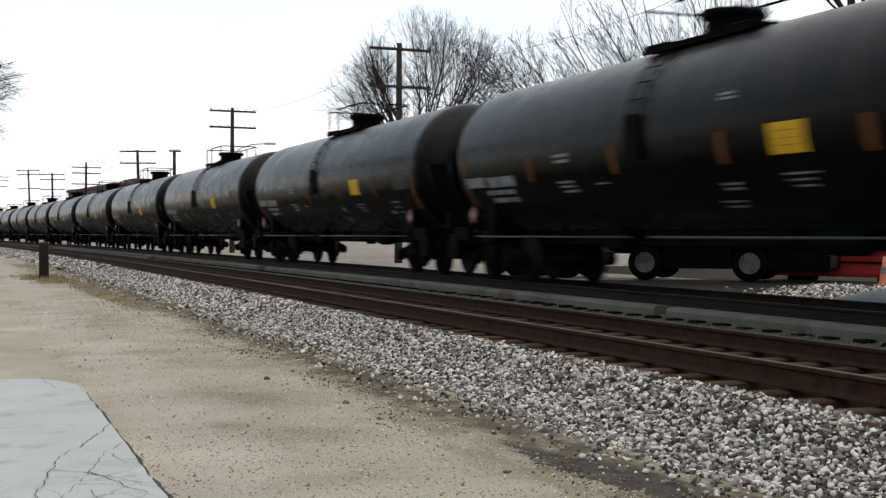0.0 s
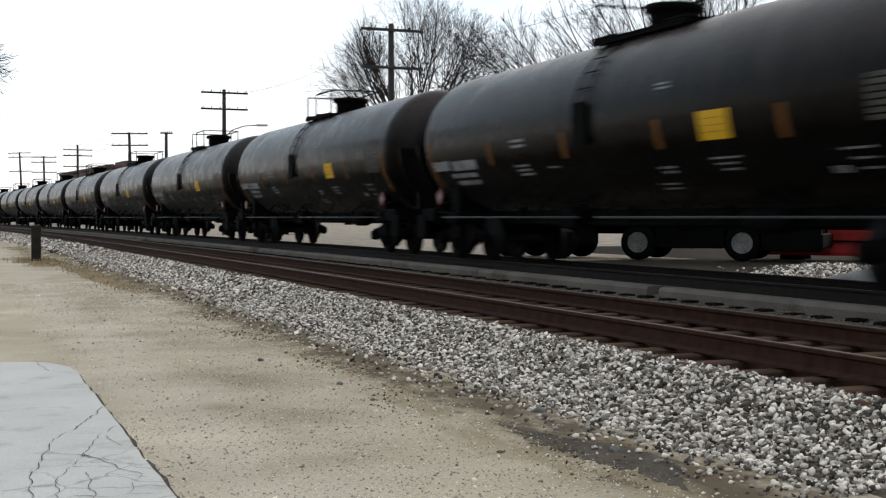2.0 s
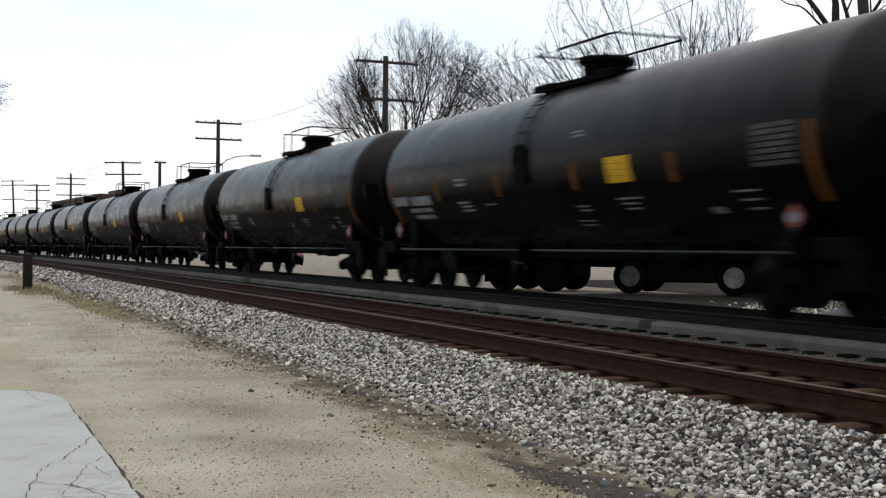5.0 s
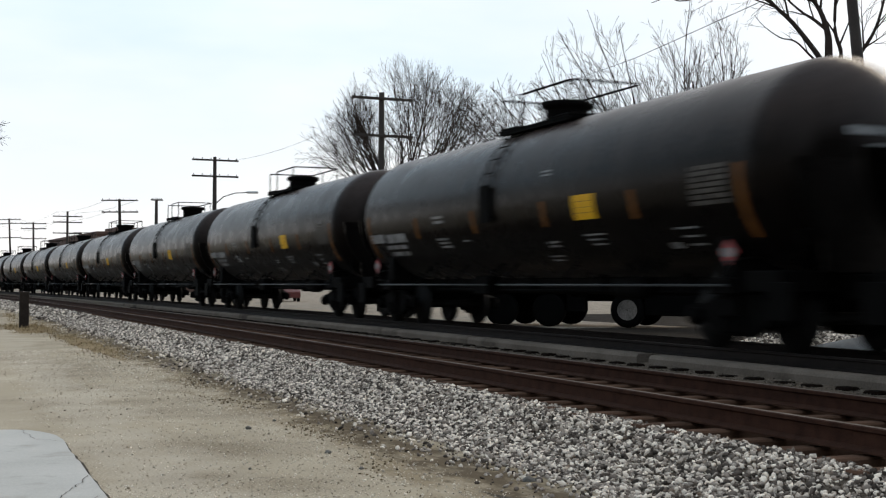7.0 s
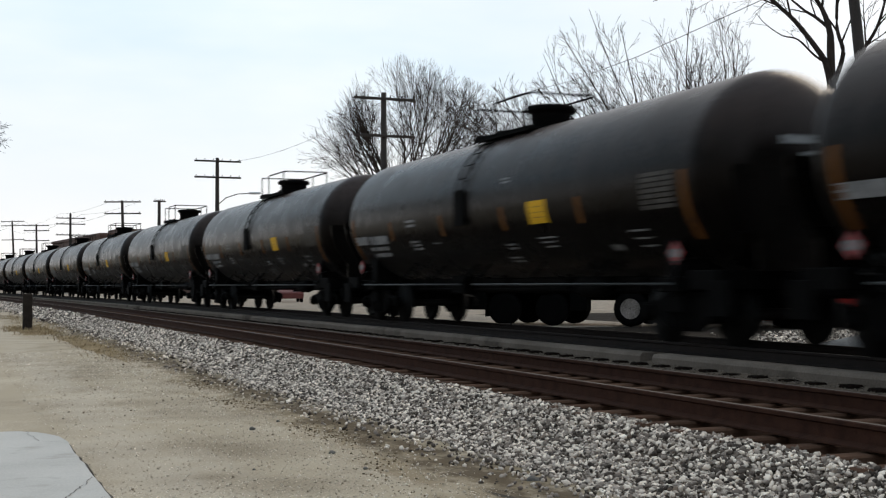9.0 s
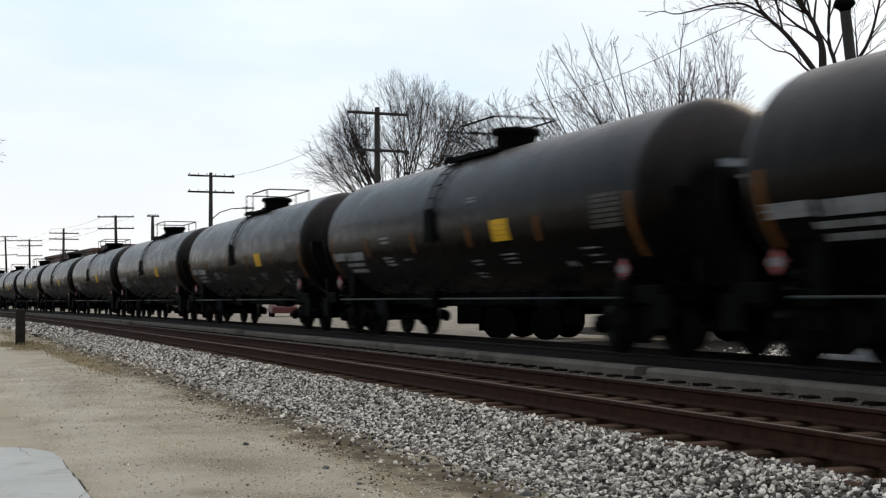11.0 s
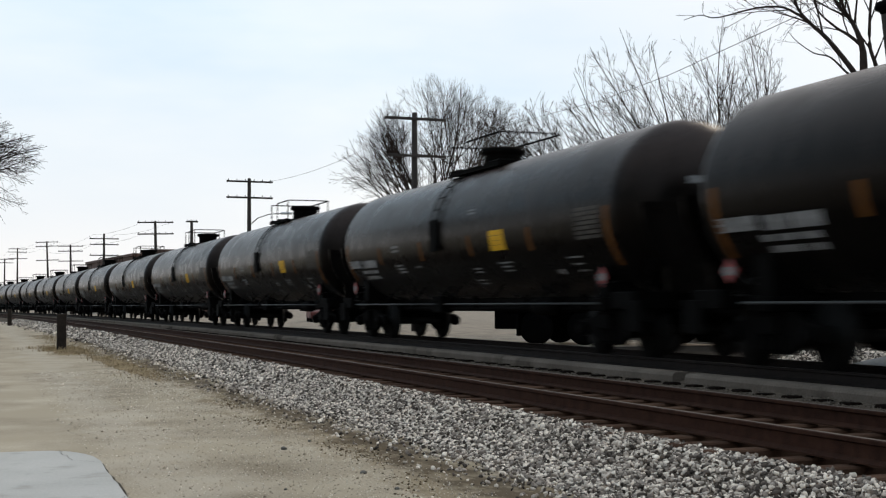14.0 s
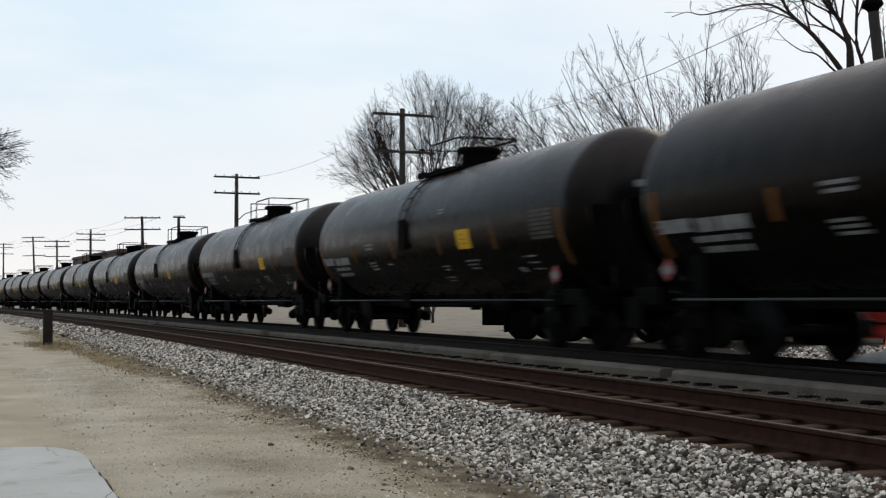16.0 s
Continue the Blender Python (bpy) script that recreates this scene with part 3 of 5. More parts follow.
def soil_patches():
    """Dark, spilt patches on the dirt at the foot of the ballast."""
    rng = random.Random(8)
    for x, y, rx, ry, turn, mat, name, label in (
            (3.80, 6.35, 0.34, 1.45, 7, DARK_SOIL, "oily_patch", "black oily patch soaked into the dirt"),
            (2.60, 41.0, 0.80, 5.0, 2, LITTER, "leaf_litter", "brown dead grass and leaves matted round the post"),
            (3.15, 31.0, 0.42, 7.0, 1, LITTER, "leaf_litter", "brown dead grass matted at the ballast's foot")):
        bm = bmesh.new()
        cen = bm.verts.new((0, 0, 0.012))
        ring = []
        for i in range(420):
            a = 2 * math.pi * i / 420
            c, d = math.cos(a), math.sin(a)
            k = 0.9 + 0.4 * noise.noise((c * 1.6 + x, d * 1.6 + y, 2)) + 0.3 * noise.noise((c * 7, d * 12, 5)) + 0.22 * noise.noise((c * 22, d * 40, 1)) + rng.uniform(-0.05, 0.05)
            ring.append(bm.verts.new((rx * k * c, ry * k * d, 0.003)))
        for i in range(420):
            bm.faces.new((cen, ring[i], ring[(i + 1) % 420])).smooth = True
        ob = part(name, bm, mat, m=pose(x, y, 0.0, 0, 0, turn))
        tagged(ob, label, "soil patch", kind="stuff")


LITTER = material("matted dead grass", (0.085, 0.055, 0.028), (0.33, 0.24, 0.135), 0.95, scale=2.5, fine=22, bump=0.4, depth=0.02, spec=0.05)
soil_patches()


def dry_grass():
    rng = random.Random(17)
    bm = bmesh.new()

    def tuft(x, y, n, h):
        for _ in range(n):
            a = rng.uniform(0, 2 * math.pi)
            px, py = x + rng.gauss(0, 0.12), y + rng.gauss(0, 0.2)
            l = h * rng.uniform(0.4, 1.1)
            d = Vector((math.cos(a), math.sin(a), 0))
            w = Vector((-d.y, d.x, 0)) * 0.006
            p = Vector((px, py, 0.0))
            m = p + d * l * 0.35 + Vector((0, 0, l * 0.6))
            e = p + d * l * 0.9 + Vector((0, 0, l * 0.7))
            v = [bm.verts.new(q) for q in (p - w, p + w, m + w * 0.7, m - w * 0.7, e)]
            bm.faces.new(v[:4])
            bm.faces.new((v[3], v[2], v[4]))

    for _ in range(360):
        s = rng.uniform(24, 62)
        o = rng.gauss(3.45, 0.3) - (0.5 if 36 < s < 46 else 0.0)
        p = along(o, s)
        tuft(p.x, p.y, 9, 0.085)
    for _ in range(90):
        tuft(2.4 + rng.gauss(0, 0.5), 42 + rng.gauss(0, 1.6), 10, 0.16)
    ob = part("grass", bm, STRAW)
    tagged(ob, "dry straw-coloured grass along the ballast", "grass", kind="stuff")


STRAW = material("dry grass", (0.15, 0.10, 0.05), (0.36, 0.26, 0.14), 0.9, scale=4, fine=20, bump=0.0, islands=0.6)
dry_grass()


POST_WOOD = material("dark post wood", (0.012, 0.009, 0.007), (0.04, 0.03, 0.024), 0.9, scale=4, fine=40, bump=0.5, spec=0.08)


def wooden_post(x, y, h, w):
    post = thing("wooden_post", "dark weathered wooden post standing in dry grass", "post", pose(x, y, 0), group="posts by the road")
    bm = bmesh.new()
    box(bm, -w / 2, w / 2, -w / 2, w / 2, -0.3, h, 0.02)
    for v in bm.verts:
        v.co.x += 0.01 * noise.noise(v.co * 3)
        v.co.z += 0.03 * noise.noise((v.co.x * 9, v.co.y * 9, 1)) if v.co.z > 0.5 else 0
    part("shaft", bm, POST_WOOD, post)


wooden_post(2.41, 41.9, 1.16, 0.29)
wooden_post(1.86, 95.0, 1.2, 0.3)


# ---- the train ----
TANK_R, SHELL, TANK_Z, TRUCK_AT, WHEEL_R = 1.52, 15.4, 2.52, 6.8, 0.46
WHITE_MARK = material("worn white lettering", (0.05, 0.048, 0.046), (0.26, 0.25, 0.245), 0.8, scale=6, fine=50, bump=0.0)
FADED_MARK = material("faded lettering", (0.03, 0.026, 0.022), (0.10, 0.088, 0.077), 0.8, scale=6, fine=50, bump=0.0, spec=0.1)
YELLOW_MARK = material("yellow reflective panel", (0.46, 0.23, 0.004), (0.64, 0.355, 0.007), 0.6, scale=3, fine=40, bump=0.0, spec=0.2)
ORANGE_MARK = material("dull orange reflective strip", (0.07, 0.025, 0.005), (0.13, 0.049, 0.009), 0.6, scale=4, fine=40, bump=0.0, spec=0.1)
RED_MARK = material("red placard", (0.16, 0.014, 0.016), (0.26, 0.03, 0.03), 0.5, scale=6, fine=40, bump=0.0)
PIPE = material("dull grey pipe", (0.02, 0.02, 0.02), (0.045, 0.045, 0.045), 0.6, 0.0, scale=5, fine=40, bump=0.0, spec=0.2)
GREY_IRON = material("grey worn iron", (0.005, 0.0048, 0.0046), (0.018, 0.017, 0.016), 0.6, 0.0, scale=5, fine=40, bump=0.2)
WHEEL_STEEL = material("wheel steel", (0.002, 0.0017, 0.0015), (0.005, 0.0043, 0.0038), 0.7, 0.0, scale=5, fine=50, bump=0.2, spec=0.1)


def curved_patch(bm, y0, y1, z0, z1, lift=0.006, slant=0.0, mat=0):
    """A thin plate laid on the near side of the tank, z counted from the rails."""
    n = max(2, int(abs(z1 - z0) / 0.08) + 1)
    r = TANK_R + lift
    rows = []
    for i in range(n):
        z = z0 + (z1 - z0) * i / (n - 1)
        h = max(-1.0, min(1.0, (z - TANK_Z) / r))
        x = -r * math.sqrt(1 - h * h)
        k = slant * i / (n - 1)
        rows.append([bm.verts.new((x, y + k, r * h)) for y in (y0, y1)])
    for a, b in zip(rows, rows[1:]):
        bm.faces.new((a[0], b[0], b[1], a[1])).material_index = mat
    return bm


def bars(bm, y0, y1, z, height, words, rng):
    """Lettering too blurred to read: a line of plain bars."""
    total = abs(y1 - y0)
    cuts = sorted(rng.uniform(0.15, 0.85) for _ in range(words - 1))
    ends = [0.0] + cuts + [1.0]
    for a, b in zip(ends, ends[1:]):
        lo = y0 + (y1 - y0) * a
        hi = y0 + (y1 - y0) * b - math.copysign(min(0.06, total * 0.1), y1 - y0)
        curved_patch(bm, max(lo, hi), min(lo, hi), z - height / 2, z + height / 2)


def truck(car, at):
    """A two-axle truck: side frames with springs, bolster, wheelsets."""
    frame_ob = new("truck")
    frame_ob.parent = car
    frame_ob.matrix_basis = pose(0, at, 0)
    for side in (-1, 1):
        bm = bmesh.new()
        x0, x1 = side * 1.0 - 0.07, side * 1.0 + 0.07
        outline = [(-1.18, 0.36), (-1.18, 0.60), (-0.72, 0.66), (-0.42, 0.78), (0.42, 0.78), (0.72, 0.66), (1.18, 0.60), (1.18, 0.36), (0.78, 0.42), (0.40, 0.20), (-0.40, 0.20), (-0.78, 0.42)]
        a = [bm.verts.new((x0, y, z)) for y, z in outline]
        b = [bm.verts.new((x1, y, z)) for y, z in outline]
        bm.faces.new(a)
        bm.faces.new(b[::-1])
        for i in range(len(a)):
            j = (i + 1) % len(a)
            bm.faces.new((a[j], a[i], b[i], b[j]))
        bmesh.ops.recalc_face_normals(bm, faces=bm.faces)
        bmesh.ops.bevel(bm, geom=bm.edges[:], offset=0.015, segments=1, affect="EDGES")
        part("side_frame", bm, IRON, frame_ob)
        for k in (-0.2, 0.0, 0.2):
            bm = bmesh.new()
            lathe(bm, [(0.06, 0.24), (0.075, 0.28), (0.06, 0.32), (0.075, 0.36), (0.06, 0.40), (0.075, 0.44), (0.06, 0.5)], 8, "z")
            part("spring", bm, IRON, frame_ob, m=pose(side * 1.09, k, 0))
        for k in (-0.89, 0.89):
            bm = bmesh.new()
            lathe(bm, [(0.02, -0.09), (0.10, -0.08), (0.13, -0.02), (0.13, 0.09)], 12, "x")
            part("bearing_cap", bm, IRON, frame_ob, m=pose(side * 1.12, k, WHEEL_R, 0, 0, 0 if side < 0 else 180))
    bm = bmesh.new()
    box(bm, -1.2, 1.2, -0.22, 0.22, 0.46, 0.74, 0.03)
    part("bolster", bm, IRON, frame_ob)
    sets = []
    for k in (-0.89, 0.89):
        bm = bmesh.new()
        lathe(bm, [(0.08, -1.1), (0.08, -0.78), (WHEEL_R + 0.0, -0.775), (WHEEL_R + 0.0, -0.70), (WHEEL_R + 0.025, -0.69), (WHEEL_R + 0.025, -0.66), (0.38, -0.66), (0.33, -0.70),
                   (0.14, -0.68), (0.10, -0.62), (0.085, -0.3), (0.085, 0.3), (0.10, 0.62), (0.14, 0.68), (0.33, 0.70), (0.38, 0.66), (WHEEL_R + 0.025, 0.66),
                   (WHEEL_R + 0.025, 0.69), (WHEEL_R, 0.70), (WHEEL_R, 0.775), (0.08, 0.78), (0.08, 1.1)], 24, "x")
        ws = part("wheelset", bm, WHEEL_STEEL, frame_ob, m=pose(0, k, WHEEL_R))
        sets.append(ws)
    return sets


def tank_car(kind, seed, shift=0.0):
    rng = random.Random(seed)
    label = {"wide": "black railway tank car with a long walkway round its dome",
             "short": "black railway tank car with its dome at the walkway's end"}[kind]
    car = thing("tank_car", label, "tank car", group="cars of the train")
    at_tank = pose(0, 0, TANK_Z)
    # shell with shallow weld seams, and dished heads
    bm = bmesh.new()
    head = [(TANK_R * math.sin(a), -SHELL / 2 - 0.76 * math.cos(a)) for a in np.radians(np.linspace(4, 88, 12))]
    body = [(TANK_R, -SHELL / 2), (TANK_R, 0.0), (TANK_R, SHELL / 2)]
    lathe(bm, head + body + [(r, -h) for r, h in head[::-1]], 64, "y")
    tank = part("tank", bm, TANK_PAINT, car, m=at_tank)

    # markings on the side
    bm = bmesh.new()
    curved_patch(bm, -2.52 + shift, -3.24 + shift, 1.99, 2.40)
    panel = part("reflective_panel", bm, YELLOW_MARK, tank, "yellow square panel")
    bm = bmesh.new()
    for z in (2.10, 2.19, 2.29):
        bars(bm, -2.60 + shift, -3.15 + shift, z, 0.010, 3, rng)
    for v in bm.verts:
        v.co.x -= 0.004
    part("print", bm, FADED_MARK, panel, "dark lines of print")
    for y in (-1.4, -4.4, 1.65, 4.75):
        bm = bmesh.new()
        curved_patch(bm, y + 0.08 + shift, y - 0.08 + shift, 1.93, 2.37)
        part("reflective_strip", bm, ORANGE_MARK, tank, "dull orange strip")
    for y in (-7.52, 7.52):
        bm = bmesh.new()
        curved_patch(bm, y + 0.08, y - 0.08, 1.55, 2.55)
        part("reflective_strip", bm, ORANGE_MARK, tank, "long dull orange strip at the tank's end")
    for block in ([(-6.35, -7.3, 2.55 - 0.082 * i, 0.058, 2) for i in range(7)], [(7.55, 6.55, 2.0, 0.2, 1), (6.45, 5.15, 1.98, 0.2, 2)],
                  [(6.6, 5.3, 1.78, 0.09, 3), (6.5, 5.3, 1.63, 0.09, 3)], [(3.75, 3.1, 2.33, 0.055, 1), (3.7, 3.1, 2.23, 0.055, 1)],
                  [(3.75, 3.15, 1.87, 0.045, 2), (3.7, 3.1, 1.79, 0.045, 2), (3.65, 3.05, 1.71, 0.045, 1)], [(-1.35, -1.75, 2.90, 0.035, 1), (-1.4, -1.8, 2.83, 0.035, 1)],
                  [(-2.6, -3.35, 1.74, 0.03, 1), (-2.65, -3.2, 1.66, 0.03, 2), (-2.75, -3.2, 1.58, 0.03, 1)], [(-0.85, -1.45, 1.42, 0.03, 2), (-0.9, -1.4, 1.35, 0.03, 1)],
                  [(-5.7, -6.3, 1.74, 0.03, 1), (-5.8, -6.3, 1.62, 0.03, 2), (-5.85, -6.3, 1.5, 0.03, 1)], [(-5.0, -5.3, 1.5, 0.09, 1)], [(2.4, 1.95, 1.8, 0.03, 2)],
                  [(-1.15, -1.6, 1.66, 0.035, 2), (-1.2, -1.6, 1.59, 0.035, 1)]):
        bm = bmesh.new()
        for y0, y1, z, h, words in block:
            k = shift if abs(y0) < 5.5 else 0.0
            bars(bm, y0 + k, y1 + k, z, h, words, rng)
        faded = block[0][0] == -6.35
        part("lettering", bm, FADED_MARK if faded else WHITE_MARK, tank, "faded grey lettering" if faded else "worn white lettering")
    # marks on the front head
    bm = bmesh.new()
    for x0, x1, z, h in ((-0.45, 0.55, 0.42, 0.12), (-0.15, 0.55, 0.22, 0.05), (-0.15, 0.55, 0.11, 0.05)):
        rows = []
        for zz in (z - h / 2, z + h / 2):
            row = []
            for i in range(7):
                x = x0 + (x1 - x0) * i / 6
                q = (x * x + zz * zz) / TANK_R ** 2
                row.append(bm.verts.new((x, -SHELL / 2 - 0.76 * math.sqrt(1 - q) - 0.008, zz)))
            rows.append(row)
        for i in range(6):
            bm.faces.new((rows[0][i], rows[0][i + 1], rows[1][i + 1], rows[1][i]))
    part("lettering", bm, WHITE_MARK, tank, "worn white lettering on the head")

    # dome, walkway, hand rails
    dome_y = 0.1 if kind == "wide" else -0.55
    bm = bmesh.new()
    lathe(bm, [(0.44, 1.25), (0.44, 1.76), (0.45, 1.80), (0.53, 1.82), (0.54, 1.90), (0.50, 1.94), (0.2, 1.96), (0.06, 1.97)], 20, "z")
    dome = part("dome", bm, IRON, car, m=at_tank @ pose(0, dome_y, 0))
    y_lo, y_hi = (-1.5, 1.5) if kind == "wide" else (-1.15, 1.5)
    bm = bmesh.new()
    for x0, x1 in ((-0.82, -0.5), (0.5, 0.82)):
        box(bm, x0, x1, y_lo, y_hi, 1.41, 1.45, 0.01)
        box(bm, x0, x0 + 0.03, y_lo, y_hi, 1.38, 1.47)
        box(bm, x1 - 0.03, x1, y_lo, y_hi, 1.38, 1.47)
    box(bm, -0.82, 0.82, y_hi - 0.5, y_hi, 1.475, 1.515, 0.01)
    box(bm, -0.82, 0.82, dome_y + 0.6, dome_y + 0.85, 1.475, 1.515, 0.01)
    if kind == "wide":
        box(bm, -0.82, 0.82, y_lo, y_lo + 0.6, 1.475, 1.515, 0.01)
    part("walkway", bm, IRON, car, m=at_tank)
    bm = bmesh.new()
    tube(bm, (0, 0, 1.15), (0, 0, 1.44), 0.035, n=6)
    me = mesh_of("walkway_bracket", bm, IRON)
    for x in (-0.74, 0.74):
        for y in np.linspace(y_lo + 0.1, y_hi - 0.1, 4):
            shared("walkway_bracket", me, car, at_tank @ pose(x, y, 0))
    top, r = 2.12, 0.022
    bm = bmesh.new()
    lo, hi = y_lo + 0.06, y_hi
    pipe(bm, [(-0.74, 0.6, top), (-0.74, lo + 0.1, top), (-0.66, lo, top), (0.66, lo, top), (0.74, lo + 0.1, top), (0.74, hi - 0.08, top), (0.66, hi, top), (-0.74, hi, top)], r, 6)
    part("top_rail", bm, IRON, car, m=at_tank)
    for x, y in ((-0.74, 0.6), (-0.74, lo + 0.15), (0.74, lo + 0.15), (0.74, 0.3), (0.74, hi - 0.1), (-0.74, hi)):
        bm = bmesh.new()
        tube(bm, (x, y, 1.42), (x, y, top), r * 0.9, n=6)
        part("rail_post", bm, IRON, car, m=at_tank)
    # ladder down the near side
    ly0, ly1 = 0.30, 0.78
    for y in (ly0, ly1):
        bm = bmesh.new()
        arc = [(-(TANK_R + 0.05) * math.cos(a), y, (TANK_R + 0.05) * math.sin(a)) for a in np.radians(np.linspace(60, -16, 10))]
        pipe(bm, arc, 0.018, 5)
        part("ladder_rail", bm, IRON, car, m=at_tank)
    bm = bmesh.new()
    tube(bm, (0, ly0, 0), (0, ly1, 0), 0.012, n=5)
    me = mesh_of("ladder_rung", bm, IRON)
    for a in np.radians(np.linspace(54, -14, 7)):
        shared("ladder_rung", me, car, at_tank @ pose(-(TANK_R + 0.05) * math.cos(a), 0, (TANK_R + 0.05) * math.sin(a)))
    bm = bmesh.new()
    box(bm, -TANK_R - 0.06, -TANK_R - 0.03, ly0, ly1, -0.42, 0.3)
    part("ladder_plate", bm, IRON, car, m=at_tank)

    # side pipe rails along the bottom
    for a, b in ((7.05, 0.85), (0.25, -7.05)):
        bm = bmesh.new()
        tube(bm, (-1.40, a, 0.905), (-1.40, b, 0.905), 0.022, n=6)
        part("side_rail", bm, PIPE, car)
    for y in (-7.0, -4.6, -2.2, 0.2, 0.9, 2.6, 4.6, 7.0):
        bm = bmesh.new()
        tube(bm, (-1.40, y, 0.905), (-1.0, y, 1.32), 0.025, n=5)
        part("rail_bracket", bm, IRON, car)
    for y in (-7.0, 7.0):
        bm = bmesh.new()
        pipe(bm, [(-1.0, y, 1.30), (-1.42, y - 0.12, 1.22), (-1.42, y + 0.12, 1.02), (-1.0, y, 0.98)], 0.016, 5)
        part("grab_iron", bm, GREY_IRON, car)
    bm = bmesh.new()
    box(bm, -0.42, 0.42, -5.5, 5.5, 0.74, 1.04, 0.02)
    part("centre_sill", bm, IRON, car)

    # frame under the tank
    for sgn in (-1, 1):
        bm = bmesh.new()
        box(bm, -0.35, 0.35, sgn * 5.4 if sgn > 0 else -8.55, 8.55 if sgn > 0 else -5.4, 0.72, 1.06, 0.02)
        part("stub_sill", bm, IRON, car)
        bm = bmesh.new()
        y0 = sgn * TRUCK_AT
        box(bm, -1.3, 1.3, y0 - 0.3, y0 + 0.3, 0.78, 1.0, 0.02)
        xs = [-1.2 + 0.3 * k for k in range(9)]
        outline = [(-1.2, 0.95), (1.2, 0.95)] + [(x, TANK_Z - math.sqrt(TANK_R ** 2 - x * x) + 0.02) for x in xs[::-1]]
        near_face = [bm.verts.new((x, y0 - 0.2, z)) for x, z in outline]
        far_face = [bm.verts.new((x, y0 + 0.2, z)) for x, z in outline]
        bm.faces.new(near_face)
        bm.faces.new(far_face[::-1])
        for k in range(len(outline)):
            j = (k + 1) % len(outline)
            bm.faces.new((near_face[j], near_face[k], far_face[k], far_face[j]))
        part("saddle", bm, IRON, car)
        bm = bmesh.new()
        ye = sgn * 8.25
        box(bm, -1.42, 1.42, min(ye, ye - sgn * 0.75), max(ye, ye - sgn * 0.75), 0.82, 1.10, 0.015)
        box(bm, -1.45, -1.38, ye - 0.25, ye + 0.25, 0.45, 0.95, 0.01)
        part("end_platform", bm, IRON, car)
        bm = bmesh.new()
        box(bm, -0.16, 0.16, min(sgn * 8.5, sgn * 9.02), max(sgn * 8.5, sgn * 9.02), 0.76, 1.0, 0.03)
        box(bm, -0.24, 0.24, min(sgn * 8.84, sgn * 9.09), max(sgn * 8.84, sgn * 9.09), 0.70, 1.06, 0.05)
        part("coupler", bm, IRON, car)
        bm = bmesh.new()
        pipe(bm, [(-1.15, ye, 1.0), (-1.15, ye + sgn * 0.1, 1.62), (1.15, ye + sgn * 0.1, 1.62), (1.15, ye, 1.0)], 0.02, 5)
        part("end_rail", bm, IRON, car)
        # half-height shield before the head
        bm = bmesh.new()
        half = [(1.42 * math.cos(a), 1.42 * math.sin(a) + 0.02) for a in np.radians((180, 192, 204, 216, 228))] + [(-0.93, -1.44)]
        outline = half + [(-x, z) for x, z in half[::-1]]
        rings = [[bm.verts.new((x, sgn * (SHELL / 2 + y), z)) for x, z in outline] for y in (0.79, 0.83)]
        bm.faces.new(rings[0])
        bm.faces.new(rings[1][::-1])
        for k in range(len(outline)):
            j = (k + 1) % len(outline)
            bm.faces.new((rings[0][j], rings[0][k], rings[1][k], rings[1][j]))
        bmesh.ops.recalc_face_normals(bm, faces=bm.faces)
        part("head_shield", bm, TANK_PAINT, car, m=at_tank)
        # placard on its bracket
        bm = bmesh.new()
        box(bm, -0.012, 0.012, -0.125, 0.125, -0.125, 0.125, m=pose(0, 0, 0, 45, 0, 0))
        box(bm, -0.02, 0.012, -0.11, 0.11, -0.06, 0.06, mat=1)
        py = -7.0 if sgn < 0 else 7.45
        placard = part("placard", bm, [RED_MARK, WHITE_MARK], car, "red and white diamond placard", m=pose(-1.30, py, 1.36))
        bm = bmesh.new()
        tube(bm, (0.02, 0, 0), (0.55, 0, 0.15), 0.015, n=5)
        part("bracket", bm, IRON, placard)
    # brake gear, outlet and air tank under the belly
    bm = bmesh.new()
    lathe(bm, [(0.02, -0.52), (0.17, -0.45), (0.19, -0.3), (0.19, 0.3), (0.17, 0.45), (0.02, 0.52)], 14, "y")
    part("air_tank", bm, IRON, car, m=pose(-0.62, -3.4, 0.86))
    bm = bmesh.new()
    lathe(bm, [(0.14, 0.68), (0.14, 0.9), (0.22, 0.92), (0.22, 1.06)], 12, "z")
    part("bottom_outlet", bm, IRON, car, m=pose(0, -0.3, 0))
    bm = bmesh.new()
    tube(bm, (-0.5, -5.5, 0.8), (-0.5, 5.5, 0.8), 0.03, n=6)
    for y in (-4.8, -2.2, 0.6, 3.0, 4.9):
        box(bm, -0.54, -0.46, y - 0.03, y + 0.03, 0.8, 1.2)
    part("brake_pipe", bm, IRON, car)
    bm = bmesh.new()
    box(bm, -0.75, -0.4, 2.2, 2.9, 0.70, 1.1, 0.03)
    part("brake_valve", bm, IRON, car)
    for at in (-TRUCK_AT, TRUCK_AT):
        truck(car, at)
    return car


CARS = []
FIRST, LAST = -17, 15
SHIFTED_MARKS = (-16, -15, -14, -9, -3, 1, 6, 10)
SHORT_WALKWAY = (-13, -12, -7, -5, -1, 0, 3, 4, 8)


def build_train():
    first = {"wide": tank_car("wide", 1), "short": tank_car("short", 2, -0.2), "other": tank_car("wide", 3, -0.35), "plain": tank_car("short", 4, 0.05)}
    used = set()
    for i in range(FIRST, LAST + 1):
        kind = "plain" if i in (-7, -5, 4) else "short" if i in SHORT_WALKWAY else ("other" if i in SHIFTED_MARKS else "wide")
        CARS.append((i, first[kind] if kind not in used else copy_thing(first[kind], Matrix.Identity(4))))
        used.add(kind)


build_train()


